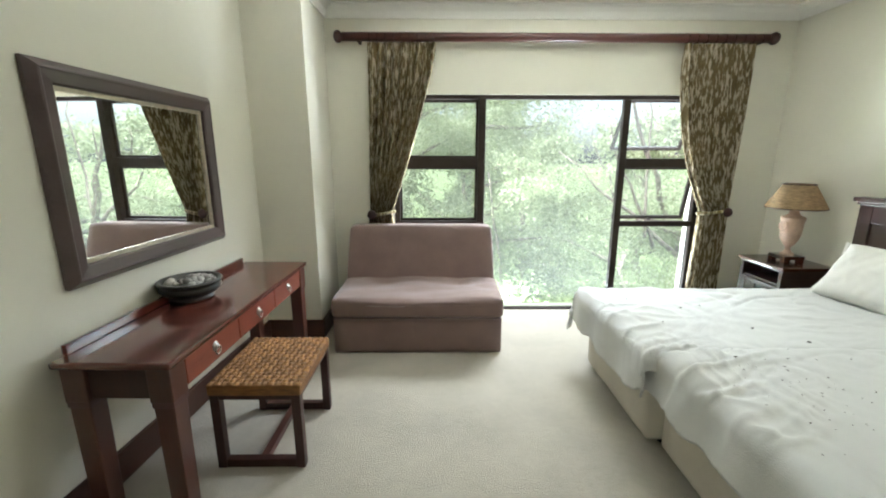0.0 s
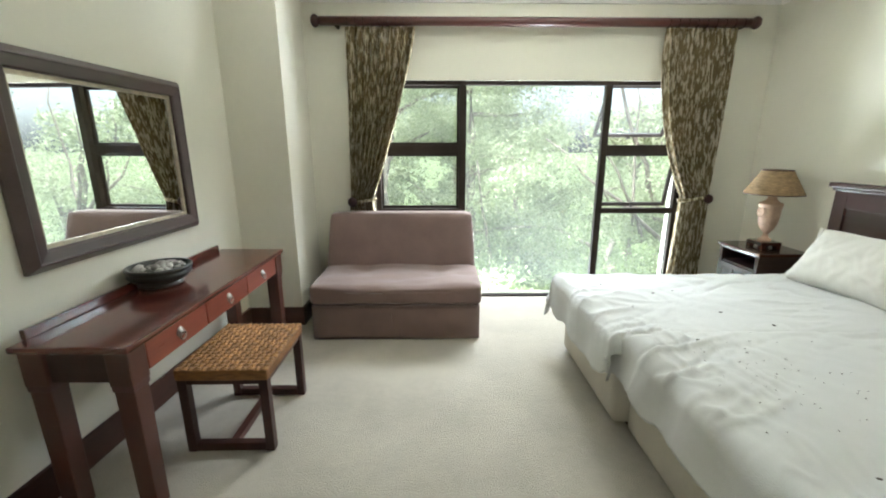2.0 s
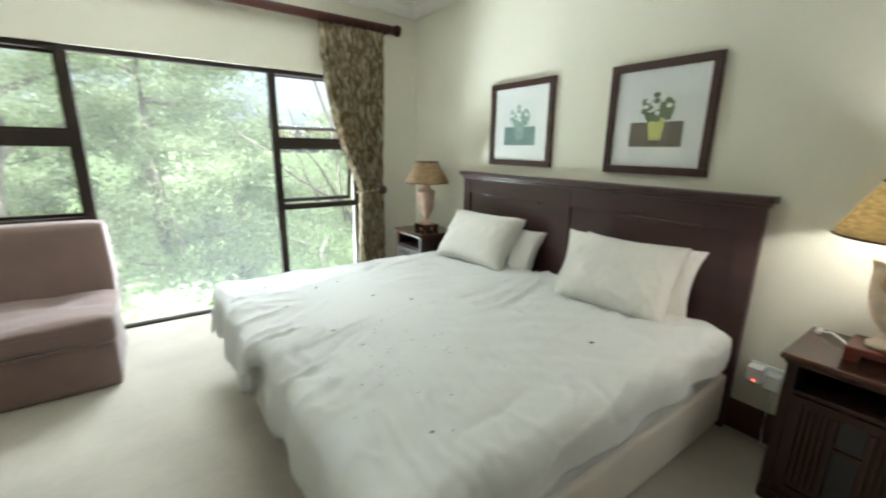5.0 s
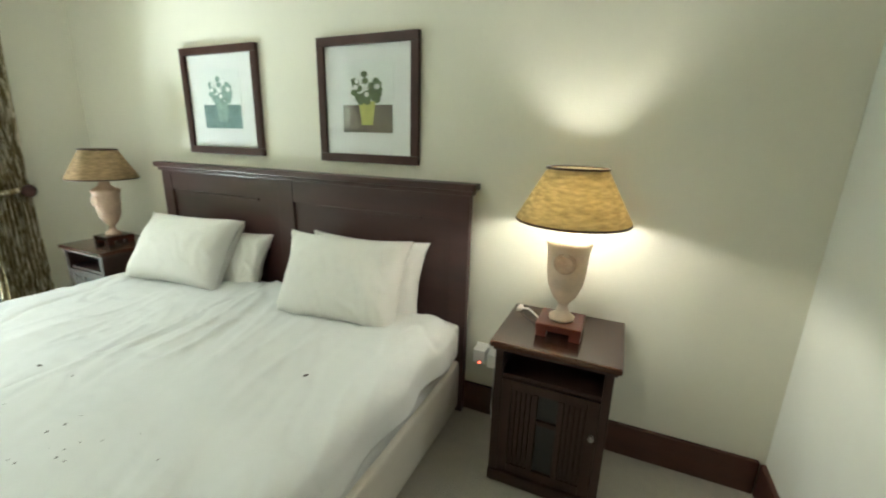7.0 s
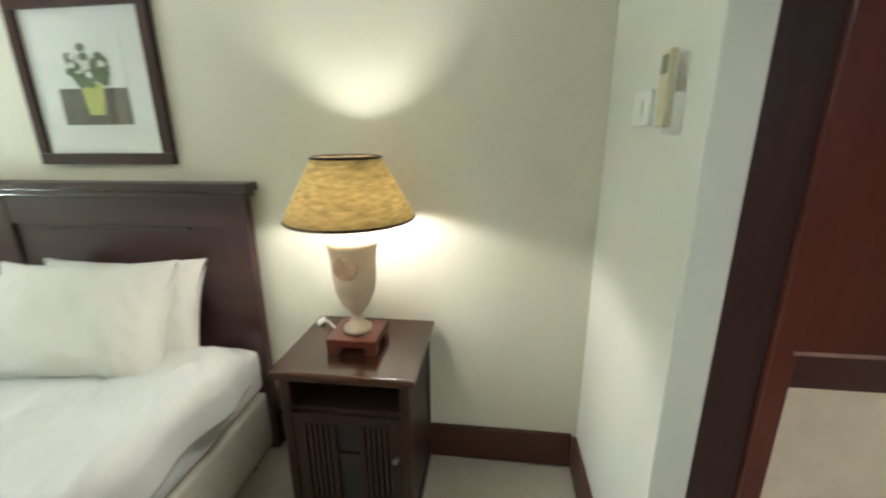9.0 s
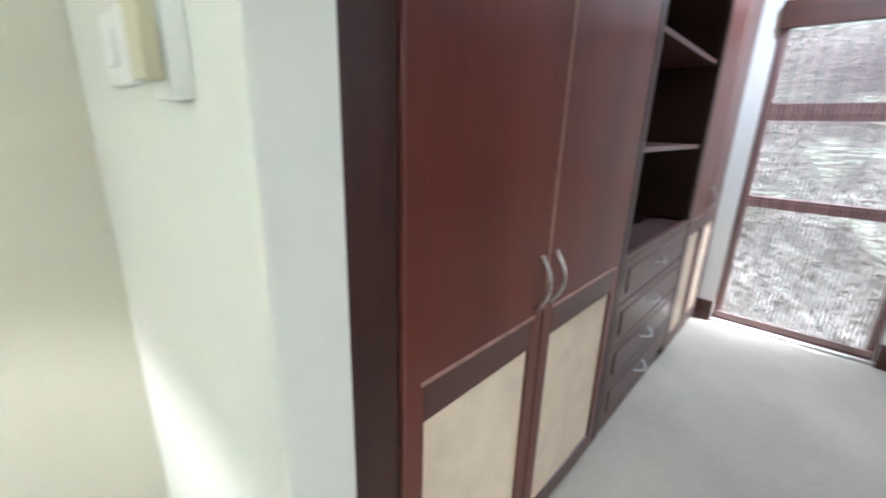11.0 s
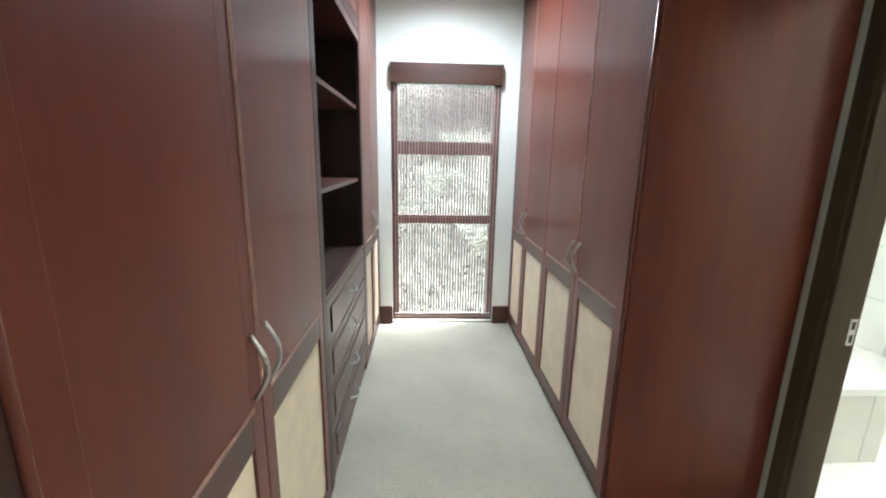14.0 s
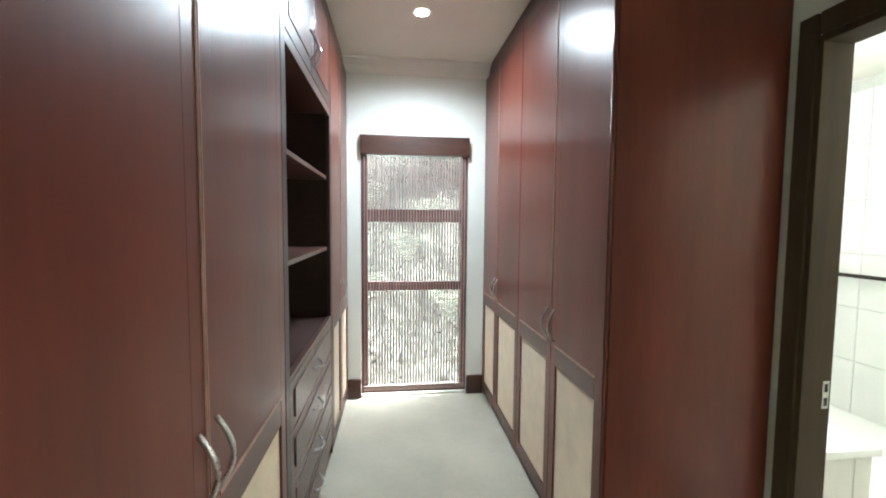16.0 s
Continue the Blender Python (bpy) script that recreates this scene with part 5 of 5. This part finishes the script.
def tree(x, y, z, h, spread, leaves, seed, leaf=0.055, m=LEAF, label="tall feathery tree with pale green leaves", low=0.25, lean=(0, 0), face=-1):
    rnd = random.Random(seed)
    t = thing("tree", (x, y, z), label, "tree", "garden trees")
    base = Vector((x, y, z))
    top = base + Vector((lean[0], lean[1], h))
    trunk = [base.lerp(top, k / 8) + Vector((rnd.uniform(-0.1, 0.1), rnd.uniform(-0.1, 0.1), 0)) * (1 if k else 0) for k in range(9)]
    part("trunk", tube(trunk, lambda u: 0.13 * (1 - u) + 0.025, 9), BARK, t, "", True)
    twigs = []
    for k in range(15):
        u = low + (0.98 - low) * k / 14
        p = base.lerp(top, u)
        a = rnd.uniform(0, 6.28)
        length = spread * rnd.uniform(0.7, 1.15) * (1.1 - 0.5 * u)
        pts = [p]
        d = Vector((math.cos(a), math.sin(a), rnd.uniform(-0.1, 0.5))).normalized()
        for s in range(7):
            d = (d + Vector((rnd.uniform(-0.3, 0.3), rnd.uniform(-0.3, 0.3), rnd.uniform(-0.22, 0.2)))).normalized()
            pts.append(pts[-1] + d * length / 7)
        part("limb", tube(pts, lambda u: 0.045 * (1 - u) + 0.006, 6), BARK, t, "", True)
        for s in range(2, 8):
            for _ in range(4):
                e = Vector((rnd.gauss(0, 1), rnd.gauss(0, 1), rnd.gauss(0, 0.7))) * 0.42
                twigs.append((pts[s], pts[s] + e))
    g = np.random.default_rng(seed)
    per = max(1, leaves // len(twigs))
    A = np.array([list(a) for a, b in twigs])
    B = np.array([list(b) for a, b in twigs])
    A, B = np.repeat(A, per, 0), np.repeat(B, per, 0)
    N = len(A)
    u = g.random((N, 1)) ** 0.7  # thins out along each twig
    c = A + (B - A) * u * 1.15 + g.normal(0, 0.11, (N, 3))
    d = (B - A) * 0.4 + g.normal(0, 0.35, (N, 3))
    d /= np.linalg.norm(d, axis=1, keepdims=True)
    up = g.normal(0, 1, (N, 3)) + np.array([0, 0, 0.8])
    w = np.cross(d, up)
    w /= np.linalg.norm(w, axis=1, keepdims=True) + 1e-9
    s = leaf * g.uniform(0.6, 1.3, (N, 1))
    V = np.stack([c - d * s, c + w * s * 0.33, c + d * s, c - w * s * 0.33], 1).reshape(-1, 3)
    F = np.arange(N * 4).reshape(-1, 4)
    me = bpy.data.meshes.new("crown")
    me.from_pydata(V.tolist(), [], F.tolist())
    me.materials.append(m)
    o = new("crown", me)
    o.parent = t
    o.matrix_basis = Matrix.Translation(-base)
    return t


def branch(t, base, pts, r):
    """A bare limb of its own, from the trunk's own place."""
    o = part("limb", tube(pts, lambda u: r * (1 - 0.75 * u), 9), BARK, t, "bare grey crooked limb", True)


def crooked(a, b, n, bend, seed):
    rnd = random.Random(seed)
    a, b = Vector(a), Vector(b)
    return [a.lerp(b, k / n) + Vector((rnd.uniform(-bend, bend), rnd.uniform(-bend, bend), rnd.uniform(-bend, bend))) * (1 if k else 0) for k in range(n + 1)]


tree(1.0, 9.6, -2.8, 7.0, 2.6, 64000, 1, leaf=0.030)
near = tree(2.5, 10.4, -2.8, 7.2, 2.3, 64000, 2, leaf=0.030, label="tall feathery tree close outside the window")
for k, (a, b, r) in enumerate((((5.8, 9.2, -0.2), (3.5, 8.6, 1.5), 0.045), ((5.2, 8.9, 0.0), (3.9, 8.0, 1.9), 0.035), ((5.8, 9.6, 0.3), (4.2, 8.8, 3.2), 0.05), ((3.0, 9.8, -1.5), (2.5, 9.0, 1.2), 0.05),
                               ((5.0, 8.8, 0.2), (4.6, 8.3, 2.4), 0.03), ((4.6, 8.9, 0.6), (3.9, 8.6, 1.9), 0.02))):
    branch(near, None, crooked(a, b, 7, 0.045, 40 + k), r)
tree(5.9, 9.8, -2.8, 3.9, 2.3, 44000, 3, leaf=0.031, lean=(0.6, 0))
tree(2.4, 14.0, -2.8, 5.6, 3.2, 22000, 4, leaf=0.08)
tree(-1.8, 12.5, -2.8, 6.0, 3.2, 22000, 5, leaf=0.07)
tree(7.8, 14.5, -2.8, 5.4, 3.2, 18000, 6, leaf=0.08)
tree(4.6, 8.6, -2.8, 2.8, 1.7, 36000, 7, leaf=0.027, m=LEAF_LOW, label="low bright green shrubby tree below the window")
tree(-2.8, 11.2, -2.8, 4.6, 2.5, 20000, 31, leaf=0.05, low=0.1)
tree(-0.2, 15.5, -2.8, 5.5, 3.0, 16000, 32, leaf=0.08, low=0.1)
tree(-5.0, 14.5, -2.8, 6.5, 3.2, 16000, 33, leaf=0.08, low=0.1)
tree(4.6, 16.5, -2.8, 5.0, 3.0, 16000, 34, leaf=0.08, low=0.1)
tree(-1.0, 9.2, -2.8, 3.9, 2.1, 34000, 9, leaf=0.03)
tree(2.0, 8.5, -2.8, 2.8, 1.7, 36000, 8, leaf=0.027, m=LEAF_LOW, label="low bright green shrubby tree below the window")
tree(10.0, 9.2, -2.8, 6.0, 2.8, 18000, 21, leaf=0.07)
tree(12.5, 11.5, -2.8, 7.0, 3.2, 18000, 22, leaf=0.09)

# ---- littered bank beyond the dressing room window ----
LITTER = mat("dry_leaf_litter", (0.12, 0.105, 0.09), 0.95, 0.35, 9, 0.9, 25)
bm = bmesh.new()
n = 70
gg = []
for i in range(n + 1):
    row = []
    for j in range(n + 1):
        x, v = -1.5 + 10 * i / n, j / n
        y = -2.1 - 8 * v
        z = -0.35 + 4.2 * v ** 1.1 + 0.16 * noise.noise(Vector((x * 1.2, y * 1.2, 0))) + 0.06 * noise.noise(Vector((x * 5, y * 5, 2)))
        row.append(bm.verts.new((x, y, z)))
    gg.append(row)
for i in range(n):
    for j in range(n):
        bm.faces.new((gg[i][j], gg[i + 1][j], gg[i + 1][j + 1], gg[i][j + 1]))
foot = [bm.verts.new((gg[i][0].co.x, -2.1, -2.9)) for i in range(n + 1)]
for i in range(n):
    bm.faces.new((foot[i], foot[i + 1], gg[i + 1][0], gg[i][0]))
structure("ground_bank", bm, LITTER, "steep garden bank covered in dry leaf litter", "bank")
g = np.random.default_rng(77)
N = 30000
xs, vs = g.uniform(-1, 8, N), g.random(N)
ys = -2.1 - 8 * vs
zs = np.array([-0.35 + 4.2 * v ** 1.1 + 0.16 * noise.noise(Vector((x * 1.2, y * 1.2, 0))) + 0.06 * noise.noise(Vector((x * 5, y * 5, 2))) for x, y, v in zip(xs, ys, vs)]) + g.uniform(0.0, 0.10, N)
c = np.stack([xs, ys, zs], 1)
d = g.normal(0, 1, (N, 3)) * np.array([1, 1, 0.45])
d /= np.linalg.norm(d, axis=1, keepdims=True)
w = np.cross(d, g.normal(0, 0.5, (N, 3)) + np.array([0, 0.3, 1.0]))
w /= np.linalg.norm(w, axis=1, keepdims=True)
s = g.uniform(0.02, 0.055, (N, 1))
V = np.stack([c - d * s, c + w * s * 0.3, c + d * s, c - w * s * 0.3], 1).reshape(-1, 3)
me = bpy.data.meshes.new("fallen_leaves")
me.from_pydata(V.tolist(), [], np.arange(N * 4).reshape(-1, 4).tolist())
me.materials.append(LEAF3)
tagged(new("fallen_leaves", me), "pale dry fallen leaves lying over the bank", "leaves", kind="stuff")


def fern(x, y, z, seed):
    """A tuft of arching fronds."""
    rnd = random.Random(seed)
    t = thing("fern", (x, y, z), "arching pale green fern growing on the bank", "plant", "ferns")
    for k in range(9):
        a = k * 0.7 + rnd.uniform(-0.2, 0.2)
        ln = rnd.uniform(0.5, 0.8)
        bm = bmesh.new()
        pts = []
        for i in range(13):
            u = i / 12
            pts.append(Vector((x + math.cos(a) * ln * u, y + math.sin(a) * ln * u, z + 0.75 * ln * math.sin(u * 2.3))))
        for i in range(1, 12):
            dv = (pts[i + 1] - pts[i - 1]).normalized()
            sd = dv.cross(Vector((0, 0, 1))).normalized()
            wd = 0.16 * math.sin(math.pi * i / 12) + 0.02
            for s_ in (-1, 1):
                q = [pts[i] - dv * 0.012, pts[i] + sd * s_ * wd + dv * 0.02, pts[i] + dv * 0.016]
                bm.faces.new([bm.verts.new(p) for p in q])
        part("frond", bm, LEAF2, t)


for k, (x, y) in enumerate(((3.1, -3.3), (4.2, -3.7), (3.6, -4.6), (2.4, -4.2), (4.9, -4.6), (3.2, -5.6), (4.3, -6.2))):
    v = (-2.1 - y) / 8
    fern(x, y, -0.38 + 4.2 * v ** 1.1 + 0.16 * noise.noise(Vector((x * 1.2, y * 1.2, 0))), 60 + k)
tree(5.5, -8.5, 2.5, 5.0, 2.2, 12000, 12, leaf=0.07, m=LEAF2, label="dry grey-green tree beyond the narrow window", low=0.1)
tree(1.8, -8.0, 2.3, 5.0, 2.2, 12000, 13, leaf=0.07, m=LEAF2, label="dry grey-green tree beyond the narrow window", low=0.1)
